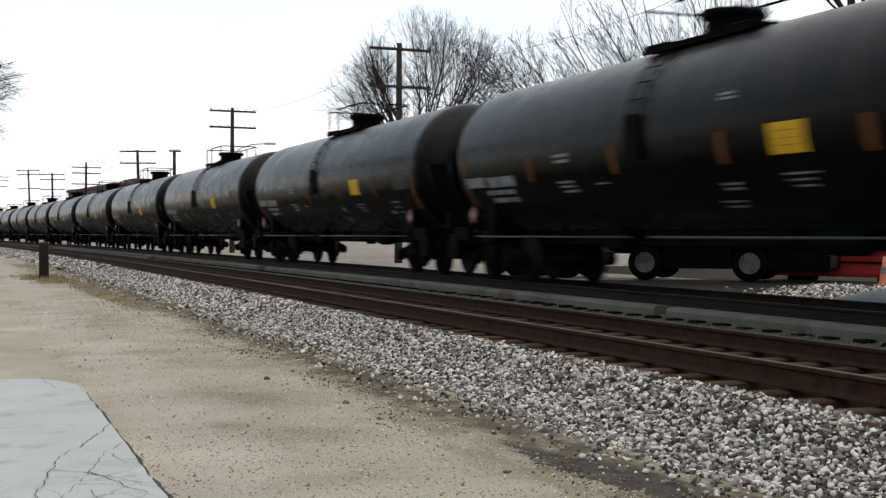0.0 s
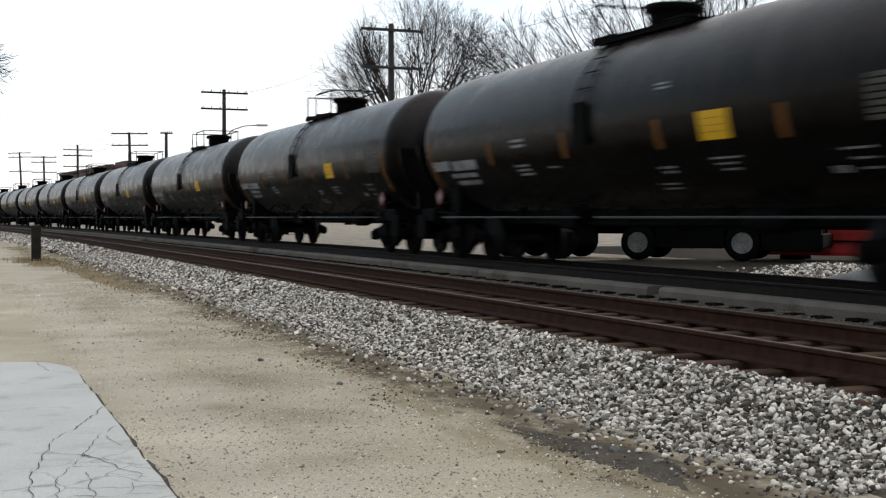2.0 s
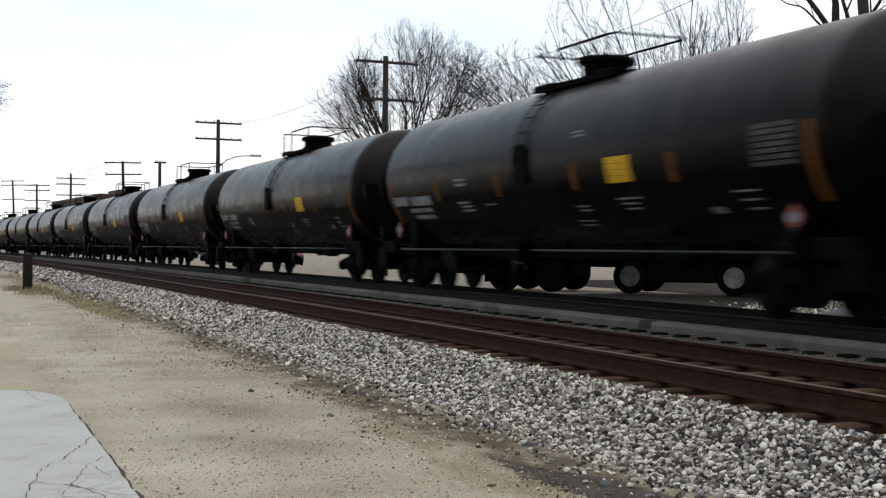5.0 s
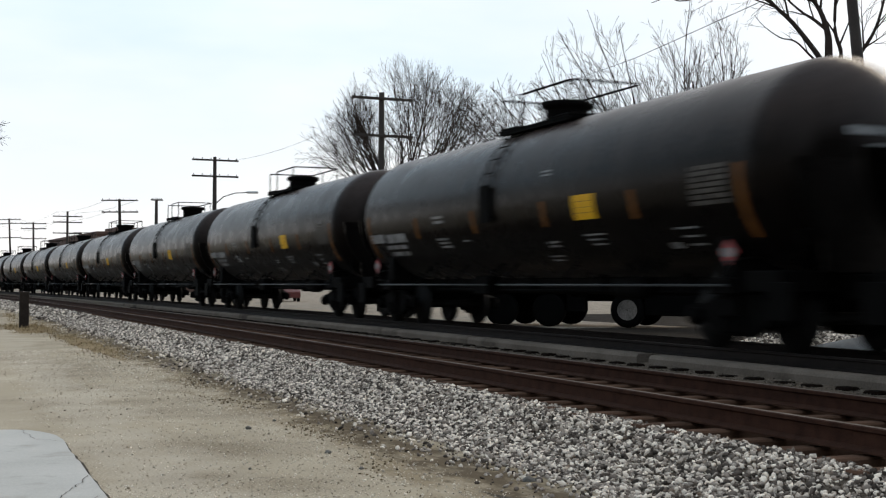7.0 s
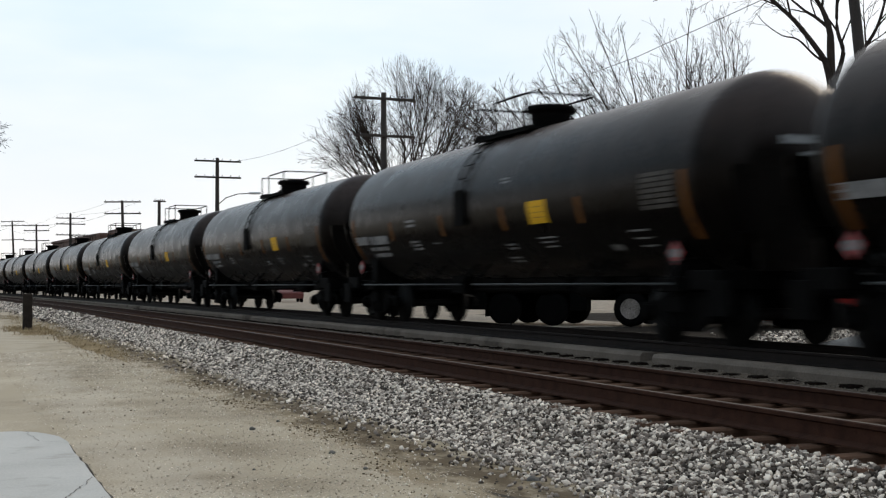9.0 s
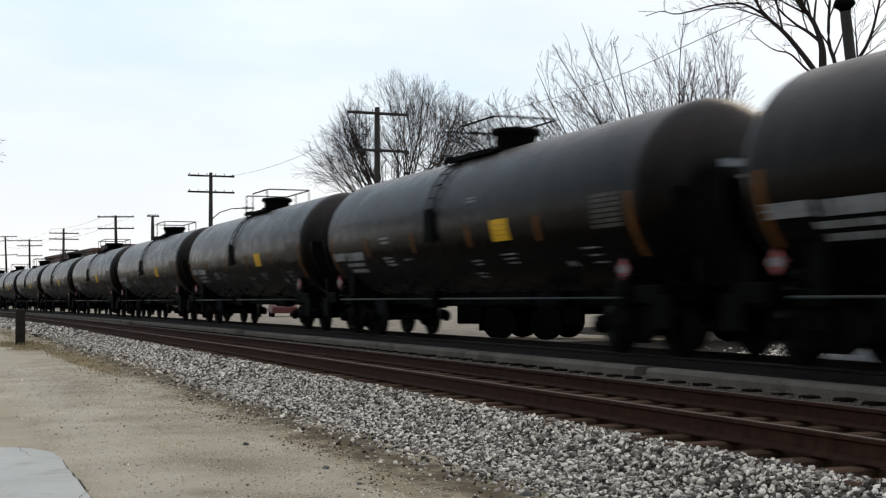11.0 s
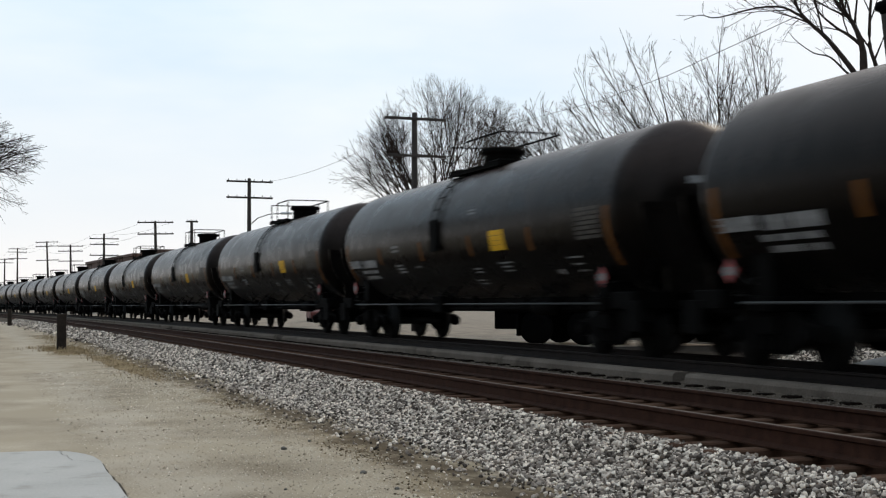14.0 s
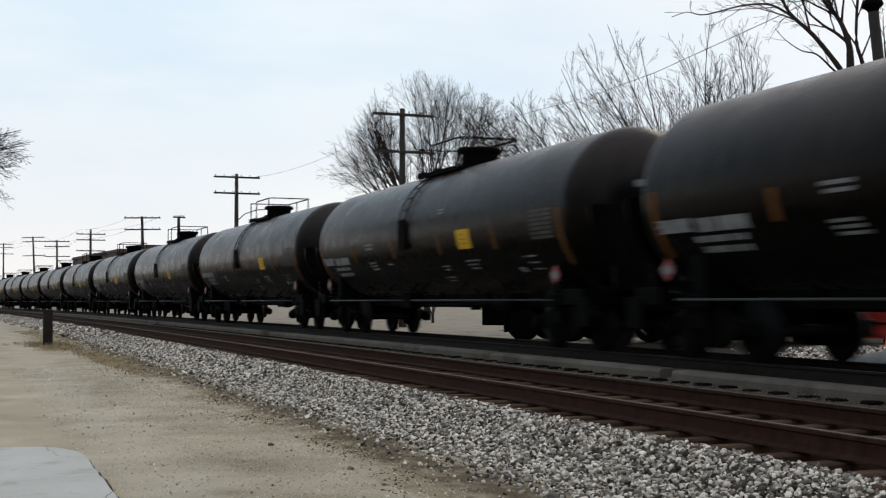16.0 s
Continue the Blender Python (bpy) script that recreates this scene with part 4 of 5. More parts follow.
# ---- beyond the train: poles, wires, trees, a parked lorry and a lot ----
def telegraph_pole(s, top, arms, off=18.5, width=2.9, lamp=False, lean=0.0):
    base = along(off, s, ground_height(off))
    h = top - base.z
    pole = thing("telegraph_pole", "dark wooden telegraph pole with crossarms" if arms else "bare dark wooden pole", "telegraph pole",
                 pose(base.x, base.y, base.z, 0, lean, heading(s)), group="poles along the railway")
    bm = bmesh.new()
    lathe(bm, [(0.19, -0.5), (0.18, 1.0), (0.15, h * 0.6), (0.12, h - 0.04), (0.09, h)], 10, "z")
    part("shaft", bm, POLE_WOOD, pole)
    for i, d in enumerate(arms):
        bm = bmesh.new()
        box(bm, -width / 2, width / 2, -0.21, -0.10, h - d - 0.06, h - d + 0.06, 0.012)
        arm = part("crossarm", bm, POLE_WOOD, pole)
        for k in range(6):
            x = -width / 2 + 0.12 + (width - 0.24) * k / 5
            bm = bmesh.new()
            lathe(bm, [(0.02, h - d + 0.05), (0.02, h - d + 0.10), (0.032, h - d + 0.11), (0.032, h - d + 0.15), (0.015, h - d + 0.17)], 6, "z")
            part("insulator", bm, IRON, arm, m=pose(x, -0.155, 0))
    if lamp:
        bm = bmesh.new()
        pipe(bm, [(0.05, -0.12, h - 3.2), (0.5, -0.4, h - 2.75), (1.2, -0.8, h - 2.5), (2.0, -1.1, h - 2.45)], 0.035, 6)
        part("lamp_arm", bm, GREY_IRON, pole)
        bm = bmesh.new()
        box(bm, -0.16, 0.16, -0.4, 0.4, -0.07, 0.08, 0.05, m=pose(2.3, -1.22, h - 2.45, 0, 0, 68))
        part("lamp_head", bm, PALE_METAL, pole, "pale street lamp head")
    return pole


PALE_METAL = material("pale metal", (0.35, 0.35, 0.35), (0.5, 0.5, 0.5), 0.5, 0.2, scale=4, fine=30, bump=0.0)
POLES = ((51.4, 9.95, (0.3, 1.95), 0, 2.9), (83.2, 10.1, (0.25, 1.35), 0, 3.2), (118.7, 9.45, (0.15, 1.25), -1.5, 3.4), (152.4, 10.05, (0.6, 1.3, 2.6), 0, 3.4),
         (180.1, 10.0, (0.2, 0.9, 2.3), -1, 3.4), (202.8, 11.6, (0.15, 0.8, 3.0), -2.5, 3.4), (243.5, 12.3, (0.2, 0.8, 2.0), 0, 3.4), (262.0, 11.0, (0.2, 0.9), 0, 3.4))
for s, top, arms, lean, wide in POLES:
    telegraph_pole(s, top, arms, width=wide, lamp=80 < s < 100, lean=lean)
telegraph_pole(103.0, 8.45, (0.08,), width=1.0)


def wire(path, sag, name="wire"):
    bm = bmesh.new()
    pts = []
    for a, b in zip(path, path[1:]):
        a, b = Vector(a), Vector(b)
        for k in range(12):
            f = k / 12
            pts.append(a.lerp(b, f) - Vector((0, 0, sag * 4 * f * (1 - f))))
    pts.append(Vector(path[-1]))
    pipe(bm, pts, 0.010, 4)
    tagged(part(name, bm, IRON), "thin black overhead wire between the poles", "wire", group="overhead wires")


for dx, d in ((-1.3, 0.1), (1.3, 0.1), (-1.2, 1.2)):
    pts = []
    for s, top, arms, lean, wide in POLES[2:]:
        p = along(18.5 + dx, s, top - d)
        pts.append(p)
    wire(pts, 0.3)
wire([along(18.5, 83.2, 9.8), along(18.5, 51.4, 9.6)], 0.7)
wire([(23.6, 56.0, 10.05), (22.2, 42.0, 9.22), (20.3, 34.0, 8.63), (18.0, 24.3, 8.19), (13.5, 6.0, 7.6)], 0.0)


class Limbs:
    """Gathers the tapered limbs of one bare tree."""

    def __init__(self):
        self.v, self.f = [], []

    def limb_of(self, pts, radii, n):
        """A limb with a radius of its own at each point."""
        base = len(self.v)
        m = len(pts)
        for i, (p, r) in enumerate(zip(pts, radii)):
            d = pts[min(i + 1, m - 1)] - pts[max(i - 1, 0)]
            q = d.to_track_quat("Z", "Y")
            for k in range(n):
                a = 2 * math.pi * k / n
                self.v.append(p + q @ Vector((r * math.cos(a), r * math.sin(a), 0)))
        for i in range(m - 1):
            for k in range(n):
                a, b = base + i * n + k, base + i * n + (k + 1) % n
                self.f.append((a, b, b + n, a + n))

    def mesh(self, name, parent):
        me = bpy.data.meshes.new(name)
        me.from_pydata([tuple(v) for v in self.v], [], self.f)
        me.materials.append(BARK)
        ob = new(name, me)
        ob.parent = parent
        return ob


LEFT, AWAY, UP = Vector((-0.88, 0.48, 0.0)), Vector((0.48, 0.88, 0.0)), Vector((0.0, 0.0, 1.0))


class Grower:
    """Grows bent limbs, side branches and twigs within the lobes of a crown."""

    def __init__(self, seed, lobes, thin, dense, left=LEFT, away=AWAY, angle=30):
        self.rng = random.Random(seed)
        self.lobes, self.thin, self.dense = lobes, thin, dense
        self.left, self.away, self.angle = left, away, angle
        self.trunk, self.crown = Limbs(), Limbs()

    def inside(self, p, slack=1.0):
        if not self.lobes:
            return True
        a, b = p.dot(self.left), p.dot(self.away)
        for side, mid, w, h in self.lobes:
            if ((a - side) / w) ** 2 + (b / (0.9 * w)) ** 2 + ((p.z - mid) / h) ** 2 < slack:
                return True
        return False

    def lay(self, pts, r0, r1):
        """Lays one limb, and returns its points and headings."""
        m = len(pts)
        radii = [max(self.thin, r1 + (r0 - r1) * (1 - i / (m - 1)) ** 1.15) for i in range(m)]
        big = r0 > self.thin * 4.5
        (self.trunk if big else self.crown).limb_of(pts, radii, 7 if r0 > 0.05 else (5 if big else 3))
        return radii

    def sprout(self, pts, radii, level, length, start, lift):
        rng = self.rng
        if level > 4:
            return
        n = max(2, int(length * self.dense[level - 1] + rng.random()))
        turn = rng.uniform(0, 6.28)
        for k in range(n):
            f = start + (0.98 - start) * (k + rng.random()) / n
            g = f * (len(pts) - 1)
            i = min(len(pts) - 2, int(g))
            p = pts[i].lerp(pts[i + 1], g - i)
            d = (pts[i + 1] - pts[i]).normalized()
            side = d.orthogonal().normalized()
            turn += 2.4 + rng.gauss(0, 0.5)
            side.rotate(Matrix.Rotation(turn, 3, d))
            a = radians(rng.gauss(self.angle, 7))
            nd = (d * math.cos(a) + side * math.sin(a) + UP * lift).normalized()
            far = length * (0.62 * (1 - f) + 0.16) * rng.uniform(0.6, 1.15)
            if far < 0.16:
                continue
            self.shoot(p, nd, far, max(self.thin, radii[i] * 0.55), level, lift)

    def shoot(self, p, d, length, r, level, lift):
        rng = self.rng
        steps = (6, 5, 4, 3, 2)[level]
        pts = [p.copy()]
        bend = Vector((rng.gauss(0, 1), rng.gauss(0, 1), rng.gauss(0, 1))) * 0.04
        for _ in range(steps):
            d = (d + bend + Vector((rng.gauss(0, 0.07), rng.gauss(0, 0.07), rng.gauss(0, 0.07))) + UP * lift * 0.3).normalized()
            p = p + d * (length / steps)
            if not self.inside(p, 1.0 + 0.12 * rng.random()):
                if len(pts) > 1:
                    break
                return
            pts.append(p.copy())
        radii = self.lay(pts, r, self.thin)
        self.sprout(pts, radii, level + 1, (pts[-1] - pts[0]).length, 0.15, lift)

    def stem(self, path, r0, r1, start=0.3, lift=0.05, steps=14):
        """A main limb smoothed through the points of a path."""
        pts = []
        n = len(path) - 1
        for k in range(steps + 1):
            g = n * k / steps
            i = min(n - 1, int(g))
            f = g - i
            p0, p1, p2, p3 = path[max(0, i - 1)], path[i], path[i + 1], path[min(n, i + 2)]
            q = p1 * 2 + (p2 - p0) * f + (p0 * 2 - p1 * 5 + p2 * 4 - p3) * f * f + (p1 * 3 - p0 - p2 * 3 + p3) * f ** 3
            pts.append(q * 0.5)
        radii = self.lay(pts, r0, r1)
        length = sum((b - a).length for a, b in zip(pts, pts[1:]))
        self.sprout(pts, radii, 1, length * 0.8, start, lift)


def bare_tree(x, y, seed, label, lobes, stems, girth, thin, fork=1.0, dense=(1.5, 2.6, 4.2, 5.5), lift=0.05, bow=0.5, start=0.22, angle=30):
    """A leafless tree: stems fan out from a fork to the edge of its crown.
    lobes: (sideways, height, half width, half height) of the crown's rounded masses."""
    tree = thing("tree", label, "tree", pose(x, y, 0.2 if x > 5 else 0.0), group="bare trees")
    g = Grower(seed, lobes, thin, dense, angle=angle)
    rng = g.rng
    foot, top = Vector((0, 0, -0.3)), Vector((0, 0, fork))
    g.lay([foot, foot.lerp(top, 0.5), top], girth * 1.25, girth)
    sizes = [w * h for _, _, w, h in lobes]
    for k in range(stems):
        side, mid, w, h = lobes[k % len(lobes)] if k < 2 * len(lobes) else rng.choices(lobes, sizes)[0]
        a = -1.0 + 2.0 * ((k * 0.618 + rng.uniform(-0.06, 0.06)) % 1.0)
        b = rng.uniform(-0.8, 0.8)
        c = math.sqrt(max(0.0, 1 - 0.75 * a * a - 0.3 * b * b))
        goal = LEFT * (side + 0.93 * a * w) + AWAY * (0.85 * b * w) + UP * (mid + 0.93 * c * h * rng.uniform(0.75, 1.0))
        way = goal - top
        ctrl = top + Vector((way.x * 0.32, way.y * 0.32, way.z * bow)) + Vector((rng.gauss(0, 0.25), rng.gauss(0, 0.25), 0))
        late = top + Vector((way.x * 0.66, way.y * 0.66, way.z * (bow + 0.27))) + Vector((rng.gauss(0, 0.2), rng.gauss(0, 0.2), 0))
        g.stem([top - UP * 0.1, ctrl, late, goal], girth * rng.uniform(0.4, 0.62), thin * 1.5, start, lift)
    g.trunk.mesh("trunk", tree)
    g.crown.mesh("crown", tree)
    return tree


ROUND, OPEN, SLIM = (1.3, 1.8, 2.2, 2.6), (1.25, 1.6, 1.9, 1.0), (1.2, 1.6, 2.0, 0.8)
bare_tree(25.9, 70.3, 1, "large bare tree with a dense rounded crown of twigs", [(0.0, 10.2, 4.9, 5.0), (3.4, 7.7, 4.0, 4.4), (-2.9, 9.2, 3.6, 4.7)], 23, 0.20, 0.0046, 0.9, ROUND, 0.06, 0.5, 0.42, 27)
bare_tree(23.0, 61.5, 2, "small bare shrubby tree behind the pole", [(1.2, 5.0, 3.2, 2.6), (3.4, 3.8, 2.6, 1.9)], 7, 0.07, 0.005, 0.5, OPEN)
bare_tree(26.3, 42.9, 3, "bare tree leaning over, with straight slender limbs", [(4.6, 7.4, 2.6, 2.8), (8.5, 7.0, 2.6, 2.3), (7.4, 4.6, 3.2, 2.0)], 12, 0.13, 0.0058, 0.5, OPEN, 0.03, 0.40, 0.3, 24)
bare_tree(27.5, 42.0, 4, "bare tree leaning over, with straight slender limbs", [(3.8, 9.0, 2.3, 3.6), (5.0, 7.2, 2.3, 3.2)], 10, 0.14, 0.0058, 0.5, OPEN, 0.03, 0.40, 0.3, 24)
bare_tree(26.0, 42.2, 5, "slender bare tree with upright limbs", [(0.2, 7.4, 2.0, 3.0)], 5, 0.11, 0.0055, 0.8, SLIM, 0.05, 0.5, 0.25, 24)
bare_tree(26.3, 40.7, 6, "slender bare tree with upright limbs", [(0.5, 9.2, 1.6, 3.8), (-0.9, 7.6, 1.7, 2.8)], 6, 0.11, 0.0055, 0.8, SLIM, 0.05, 0.5, 0.25, 24)
bare_tree(29.9, 42.6, 7, "thin bare tree with upright limbs", [(0.3, 9.0, 1.7, 3.8)], 4, 0.10, 0.0055, 0.8, SLIM, 0.05, 0.5, 0.25, 24)
bare_tree(-3.6, 60.0, 8, "bare tree with fine drooping twigs", [(-2.0, 7.1, 4.9, 3.3), (1.5, 7.4, 4.6, 3.4)], 28, 0.2, 0.006, 3.0, (1.7, 2.3, 3.0, 3.0), -0.02, 0.62)


def near_tree():
    """The big tree beside the lamp, whose long limb reaches over the train."""
    tree = thing("tree", "big bare tree with a long limb reaching over the train", "tree", pose(29.2, 35.4, 0.2), group="bare trees")
    left, away = Vector((-0.80, 0.60, 0)), Vector((0.60, 0.80, 0))
    g = Grower(77, (), 0.006, (1.5, 2.0, 2.4, 1.5), left, away)

    def at(l, a, z):
        return left * l + away * a + UP * (z - 0.2)

    for path, r0, r1, start in (
            ([at(-0.1, 0, -0.3), at(0.0, 0, 4.0), at(0.1, 0, 7.5), at(0.13, 0, 9.7), at(0.17, 0.1, 10.5), at(0.43, 0.2, 11.3), at(0.8, 0.3, 12.1), at(1.1, 0.4, 14.5)], 0.24, 0.03, 0.7),
            ([at(0.0, 0, 7.6), at(0.25, -0.1, 9.0), at(0.5, -0.1, 9.6), at(1.35, -0.1, 10.8), at(2.0, 0, 11.5), at(2.4, 0.1, 12.2), at(2.7, 0.2, 14.0)], 0.14, 0.03, 0.45),
            ([at(2.05, 0, 11.55), at(2.4, 0, 11.8), at(2.95, 0, 12.08), at(3.9, 0.1, 12.1), at(5.2, 0.2, 11.88), at(5.8, 0.3, 12.05), at(6.4, 0.3, 11.9)], 0.055, 0.012, 0.15),
            ([at(0.17, 0.1, 10.5), at(0.6, 0.3, 10.95), at(1.1, 0.4, 11.35), at(1.7, 0.5, 12.1), at(2.0, 0.6, 13.6)], 0.07, 0.02, 0.25),
            ([at(0.35, 0, 9.3), at(0.7, 0.2, 9.6), at(1.25, 0.3, 10.2), at(1.8, 0.4, 10.4), at(2.4, 0.5, 10.9), at(2.7, 0.5, 11.3)], 0.05, 0.008, 0.2),
            ([at(0.05, 0, 8.5), at(-0.3, 0.2, 9.6), at(-0.1, 0.3, 10.6), at(-0.2, 0.3, 12.4), at(-0.5, 0.3, 14.0)], 0.10, 0.03, 0.35),
            ([at(0.1, 0, 7.0), at(-0.7, 0.2, 9.2), at(-1.5, 0.3, 10.6), at(-2.0, 0.3, 12.6)], 0.11, 0.03, 0.4),
            ([at(0.0, 0, 6.2), at(-1.6, 0.2, 8.0), at(-3.2, 0.2, 9.2), at(-4.6, 0.2, 10.4)], 0.10, 0.02, 0.4)):
        g.stem(path, r0, r1, start, 0.03, 20)
    g.trunk.mesh("trunk", tree)
    g.crown.mesh("crown", tree)


near_tree()


def yard_lamp():
    lamp = thing("yard_lamp", "slightly leaning brown wooden lamp post with a dark cap", "lamp post", pose(17.30, 19.45, 0.38, 0, -5, -40))
    bm = bmesh.new()
    lathe(bm, [(0.14, -0.4), (0.125, 2.0), (0.105, 6.75), (0.10, 6.85)], 12, "z")
    part("shaft", bm, POLE_WOOD, lamp)
    bm = bmesh.new()
    lathe(bm, [(0.10, 6.80), (0.13, 6.86), (0.21, 6.92), (0.215, 6.97), (0.17, 7.05), (0.04, 7.10)], 16, "z")
    part("cap", bm, IRON, lamp, "dark round cap")


yard_lamp()


# lorry parked askew behind the train
def lorry():
    ang = math.degrees(math.atan2(-0.711, 0.704))
    lor = thing("lorry", "dark lorry parked on the gravel behind the train", "lorry", pose(17.54, 29.88, 0.235, 0, 0, ang))
    # local x runs along its near side, y points away from it

    def wheel(x, y, twin):
        w = new("wheel")
        w.parent = lor
        w.matrix_basis = pose(x, y + 0.06, 0.49)
        bm = bmesh.new()
        lathe(bm, [(0.28, 0.0), (0.36, -0.015), (0.46, 0.01), (0.49, 0.05), (0.49, 0.22), (0.46, 0.27), (0.30, 0.28)], 24, "y")
        part("tyre", bm, TYRE, w)
        bm = bmesh.new()
        lathe(bm, [(0.285, -0.01), (0.275, 0.01), (0.25, 0.05), (0.20, 0.13), (0.15, 0.14), (0.02, 0.14)], 20, "y")
        part("rim", bm, CHROME if twin else TYRE, w, "bright metal rim" if twin else "")
        bm = bmesh.new()
        lathe(bm, [(0.11, 0.13), (0.105, 0.03), (0.08, 0.0), (0.02, -0.01)], 12, "y")
        part("hub", bm, IRON, w)

    for x, bright in ((-3.75, False), (-2.3, False), (0.0, True), (2.86, True)):
        wheel(x, 0.0, bright)
        wheel(x, 2.05, False)
    for x0, x1, z0 in ((0.50, 2.36, 0.34), (3.36, 4.9, 0.28), (-1.75, -1.25, 0.42), (-5.0, -4.3, 0.45)):
        bm = bmesh.new()
        box(bm, x0, x1, 0.02, 0.5, z0, 1.0, 0.03)
        part("side_skirt", bm, LORRY_PAINT, lor)
    for x in (-3.75, -2.3, 0.0, 2.86):
        bm = bmesh.new()
        box(bm, x - 0.62, x + 0.62, 0.03, 0.4, 0.93, 1.06, 0.02)
        part("mudguard", bm, LORRY_PAINT, lor)
    for y in (0.75, 1.55):
        bm = bmesh.new()
        box(bm, -5.0, 4.9, y - 0.06, y + 0.06, 0.72, 0.98, 0.015)
        part("chassis_rail", bm, IRON, lor)
    bm = bmesh.new()
    box(bm, -5.1, 2.0, 0.0, 2.3, 1.02, 2.7, 0.04)
    part("cargo_box", bm, LORRY_PAINT, lor)
    bm = bmesh.new()
    box(bm, 2.15, 4.7, 0.05, 2.25, 0.75, 2.6, 0.12)
    part("cab", bm, LORRY_PAINT, lor)
    bm = bmesh.new()
    box(bm, 4.65, 4.95, 0.0, 2.3, 0.35, 0.75, 0.04)
    part("bumper", bm, IRON, lor)
    for x in (-4.3,):
        bm = bmesh.new()
        box(bm, x - 0.02, x + 0.02, 0.05, 0.6, 0.25, 0.9)
        part("mud_flap", bm, TYRE, lor)


TYRE = material("tyre rubber", (0.002, 0.002, 0.002), (0.005, 0.0048, 0.0046), 0.9, scale=6, fine=40, bump=0.2, spec=0.02)
CHROME = material("bright wheel metal", (0.10, 0.10, 0.10), (0.42, 0.42, 0.43), 0.3, 1.0, scale=4, fine=30, bump=0.05)
LORRY_PAINT = material("dark lorry paint", (0.0015, 0.0015, 0.0015), (0.004, 0.0038, 0.0036), 0.8, scale=2, fine=20, bump=0.0, spec=0.02)
RED_PLASTIC = material("red plastic", (0.17, 0.012, 0.010), (0.27, 0.022, 0.017), 0.7, scale=2, fine=30, bump=0.1, spec=0.1)
CAR_RED = material("dull red car paint", (0.085, 0.016, 0.013), (0.13, 0.024, 0.02), 0.45, scale=2, fine=30, bump=0.0)
ORANGE_PLASTIC = material("orange plastic", (0.62, 0.13, 0.05), (0.75, 0.2, 0.09), 0.55, scale=4, fine=30, bump=0.05)
TEAL = material("teal paint", (0.03, 0.16, 0.17), (0.06, 0.24, 0.25), 0.5, scale=4, fine=30, bump=0.05)
TARP = material("grey tarpaulin", (0.045, 0.047, 0.05), (0.11, 0.115, 0.12), 0.7, scale=2, fine=20, bump=0.3, spec=0.2)
lorry()


def yard_things():
    # red water-filled road barrier on pallets
    bar = thing("road_barrier", "red plastic road barrier on the gravel", "barrier", pose(22.9, 28.0, 0.23, 0, 0, -62))
    bm = bmesh.new()
    prof = [(-0.3, 0.12), (-0.3, 0.22), (-0.22, 0.42), (-0.14, 0.9), (-0.1, 0.98), (0.1, 0.98), (0.14, 0.9), (0.22, 0.42), (0.3, 0.22), (0.3, 0.12)]
    a = [bm.verts.new((-2.0, y, z)) for y, z in prof]
    b = [bm.verts.new((2.0, y, z)) for y, z in prof]
    bm.faces.new(a)
    bm.faces.new(b[::-1])
    for i in range(len(prof)):
        j = (i + 1) % len(prof)
        bm.faces.new((a[j], a[i], b[i], b[j]))
    bmesh.ops.recalc_face_normals(bm, faces=bm.faces)
    part("body", bm, RED_PLASTIC, bar)
    for x in (-1.3, 1.3):
        bm = bmesh.new()
        box(bm, x - 0.35, x + 0.35, -0.28, 0.28, 0.0, 0.12, 0.02)
        part("foot", bm, IRON, bar)
    bm = bmesh.new()
    box(bm, -1.95, 1.95, -0.235, -0.21, 0.50, 0.55)
    part("rib", bm, IRON, bar)
    cone = thing("traffic_cone", "orange traffic cone beside the barrier", "traffic cone", pose(21.5, 24.9, 0.23))
    bm = bmesh.new()
    lathe(bm, [(0.15, 0.03), (0.13, 0.05), (0.09, 0.3), (0.035, 0.72), (0.02, 0.73)], 16, "z")
    part("body", bm, ORANGE_PLASTIC, cone)
    bm = bmesh.new()
    box(bm, -0.19, 0.19, -0.19, 0.19, 0.0, 0.035, 0.01)
    part("base", bm, ORANGE_PLASTIC, cone)
    bm = bmesh.new()
    lathe(bm, [(0.096, 0.3), (0.075, 0.46)], 16, "z", closed=False)
    part("collar", bm, WHITE_MARK, cone, "pale reflective collar")
    can = thing("drum", "small teal drum standing beside the barrier", "drum", pose(21.4, 24.0, 0.23))
    bm = bmesh.new()
    lathe(bm, [(0.2, 0.0), (0.22, 0.02), (0.22, 0.2), (0.235, 0.22), (0.22, 0.24), (0.22, 0.5), (0.2, 0.52)], 16, "z")
    part("shell", bm, TEAL, can)
    # heap under a tarpaulin
    bm = bmesh.new()
    grid = [[bm.verts.new((0, 0, 0)) for _ in range(17)] for _ in range(13)]
    for i in range(13):
        for j in range(17):
            u, v = i / 6 - 1, j / 8 - 1
            k = max(0.0, 1 - u * u) * max(0.0, 1 - v * v)
            grid[i][j].co = (u * 1.1, v * 2.4, 0.42 * k ** 0.7 + 0.04 * noise.noise((u * 3, v * 4, 2)) * (k > 0) - 0.02)
    for i in range(12):
        for j in range(16):
            bm.faces.new((grid[i][j], grid[i + 1][j], grid[i + 1][j + 1], grid[i][j + 1])).smooth = True
    heap = part("tarpaulin_mound", bm, TARP, m=pose(14.9, 15.9, 0.23))
    tagged(heap, "low mound under a smooth grey tarpaulin", "mound")
    # red car parked far down the lot
    car = thing("car", "red car parked far off behind the train", "car", pose(22.5, 85.5, 0.12, 0, 0, 80))
    bm = bmesh.new()
    prof = [(-2.1, 0.35), (-2.15, 0.75), (-1.9, 0.9), (-1.3, 0.95), (-0.9, 1.38), (0.6, 1.42), (1.2, 0.98), (2.0, 0.86), (2.15, 0.6), (2.1, 0.35)]
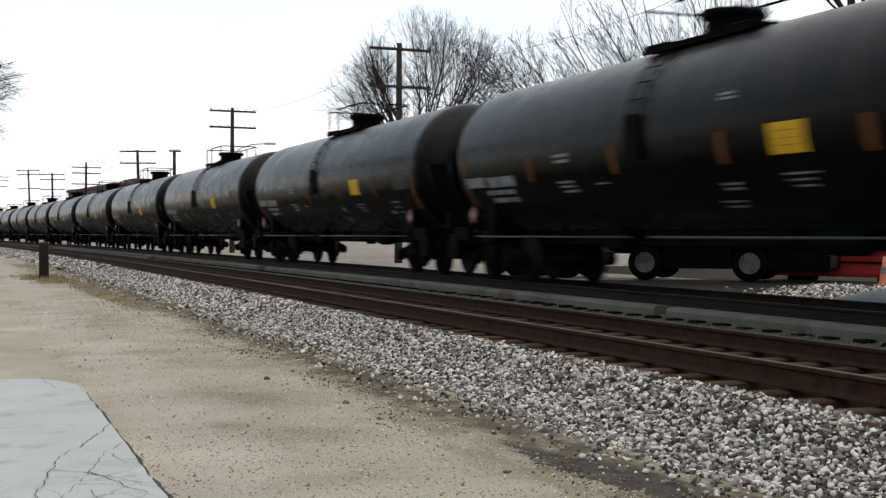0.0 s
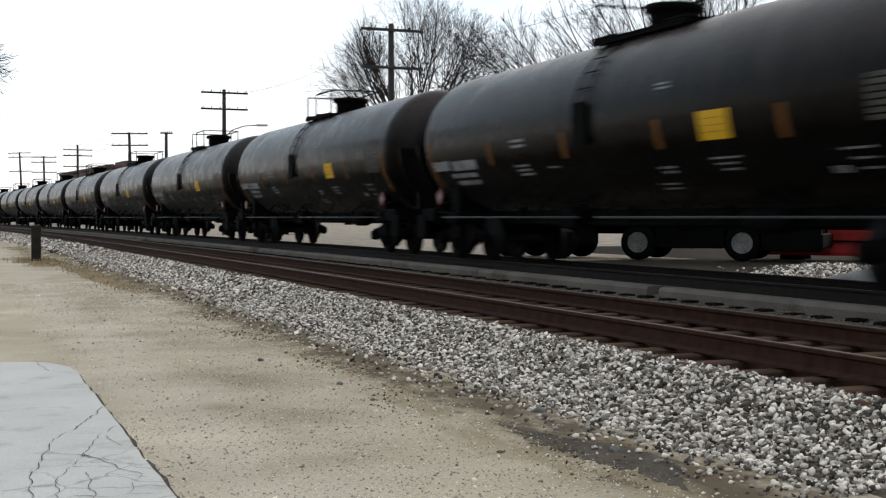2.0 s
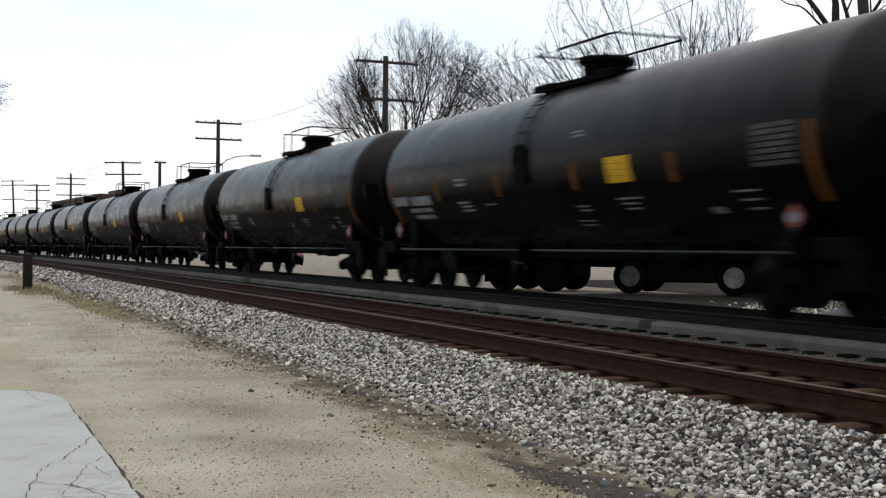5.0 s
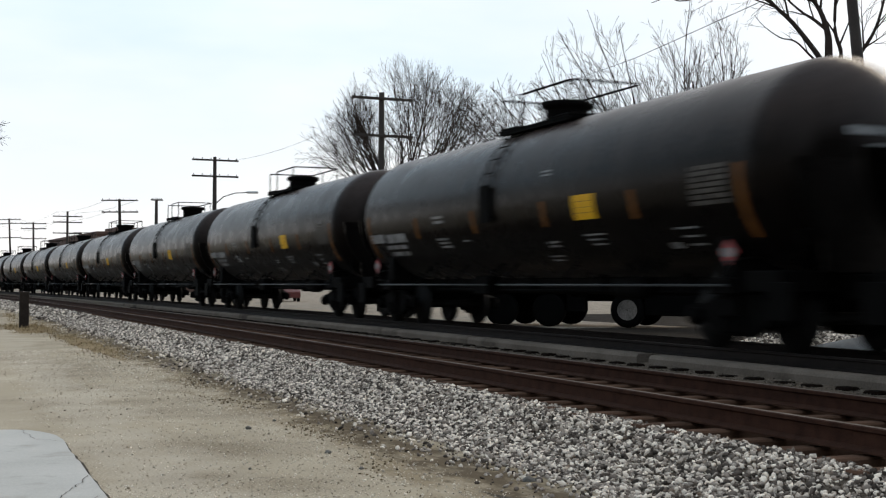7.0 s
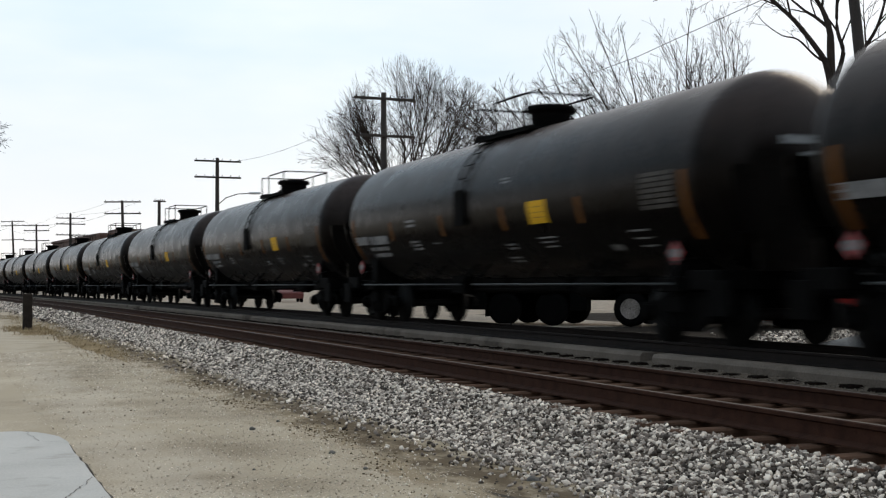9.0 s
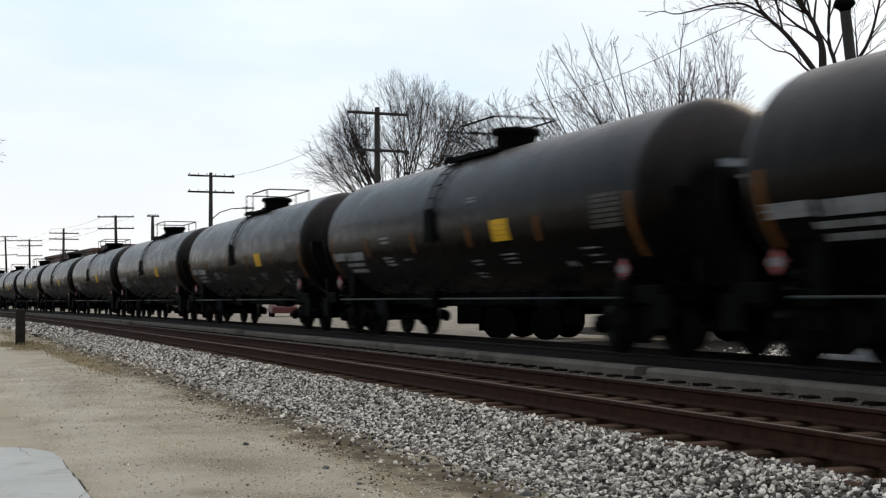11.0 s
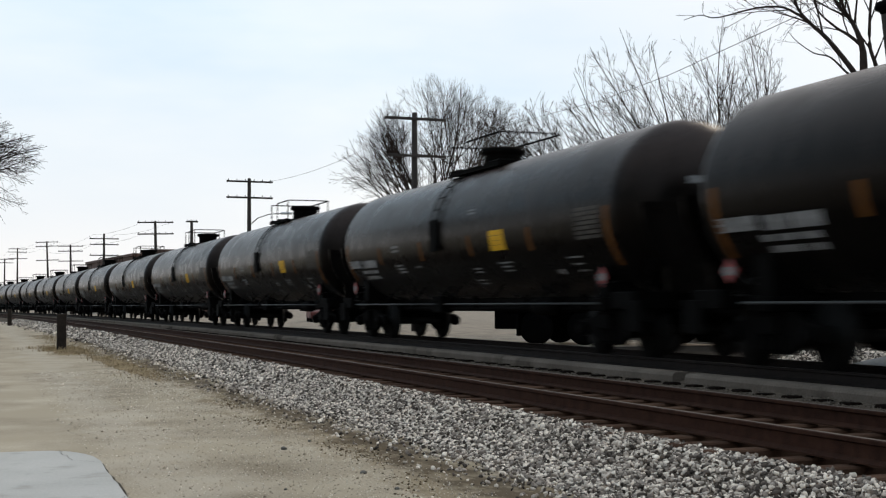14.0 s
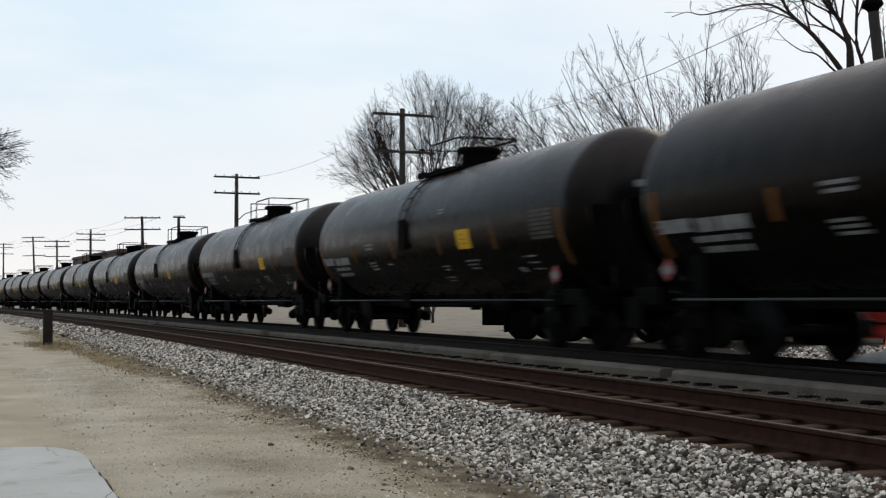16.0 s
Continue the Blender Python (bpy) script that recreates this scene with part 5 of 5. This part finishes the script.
    a = [bm.verts.new((x, -0.85, z)) for x, z in prof]
    b = [bm.verts.new((x, 0.85, z)) for x, z in prof]
    bm.faces.new(a)
    bm.faces.new(b[::-1])
    for i in range(len(prof)):
        j = (i + 1) % len(prof)
        bm.faces.new((a[j], a[i], b[i], b[j]))
    bmesh.ops.recalc_face_normals(bm, faces=bm.faces)
    bmesh.ops.bevel(bm, geom=bm.edges[:], offset=0.05, segments=2, affect="EDGES")
    part("body", bm, CAR_RED, car)
    for x in (-1.35, 1.35):
        for y in (-0.86, 0.66):
            bm = bmesh.new()
            lathe(bm, [(0.2, 0.0), (0.33, 0.02), (0.33, 0.18), (0.2, 0.2)], 16, "y")
            part("wheel", bm, TYRE, car, m=pose(x, y, 0.33))


yard_things()


def brick_building():
    """The flat-roofed brown block far down the line."""
    b = thing("brick_building", "brown flat-roofed brick building far beside the railway", "building")
    p0, p1 = along(29, 190), along(29, 232)
    d = (p1 - p0).normalized()
    n = Vector((d.y, -d.x, 0))
    ang = math.degrees(math.atan2(d.y, d.x))
    b.matrix_basis = pose(p0.x, p0.y, 0, 0, 0, ang)
    bm = bmesh.new()
    box(bm, 0, 42, -16, 0, 0, 8.9, 0.0)
    part("wall", bm, BROWN_BRICK, b)
    bm = bmesh.new()
    box(bm, -0.2, 42.2, -16.2, 0.2, 8.9, 9.35, 0.05)
    part("parapet", bm, BROWN_BRICK, b)
    bm = bmesh.new()
    box(bm, 6, 14, -10, -4, 9.35, 10.3, 0.05)
    part("roof_house", bm, BROWN_BRICK, b)
    for k in range(10):
        for z in (1.4, 5.0):
            win = new("window")
            win.parent = b
            win.matrix_basis = pose(2.2 + 4.1 * k, 0.0, z)
            bm = bmesh.new()
            box(bm, 0, 1.6, 0.005, 0.06, 0, 2.0)
            part("frame", bm, IRON, win)
            bm = bmesh.new()
            box(bm, 0.1, 1.5, 0.062, 0.075, 0.1, 1.9)
            part("pane", bm, DARK_GLASS, win)


BROWN_BRICK = material("brown brick", (0.05, 0.027, 0.02), (0.11, 0.06, 0.045), 0.9, scale=1.2, fine=12, bump=0.2)
DARK_GLASS = material("dark glass", (0.02, 0.022, 0.025), (0.03, 0.032, 0.035), 0.1, scale=1, fine=5, bump=0.0)
brick_building()


LAG = ((0, 3, 7, 9, 12, 16), (-0.4, -0.15, -0.1, 0.0, 0.0, 0.0))


def motions():
    """The train rolls at one speed along its curve, and its wheels turn."""
    spin = math.degrees(SPEED / WHEEL_R)
    for i, car in CARS:
        rows = []
        for k in range(0, 17):
            s = TRAIN_AT_END + SHELL / 2 + i * CAR_PITCH + SPEED * (16 - k) + float(np.interp(k, *LAG))
            rows.append((k, track_pose(FAR_TRACK, s, FAR_RAIL_TOP)))
        walk(car, rows)
        for bogie in car.children:
            if not bogie.name.startswith("truck"):
                continue
            for ws in bogie.children:
                if ws.name.startswith("wheelset"):
                    y = ws.matrix_basis.translation.y
                    walk(ws, [(k / FPS, pose(0, y, WHEEL_R, spin * k / FPS)) for k in range(0, 16 * FPS + 1)])


motions()
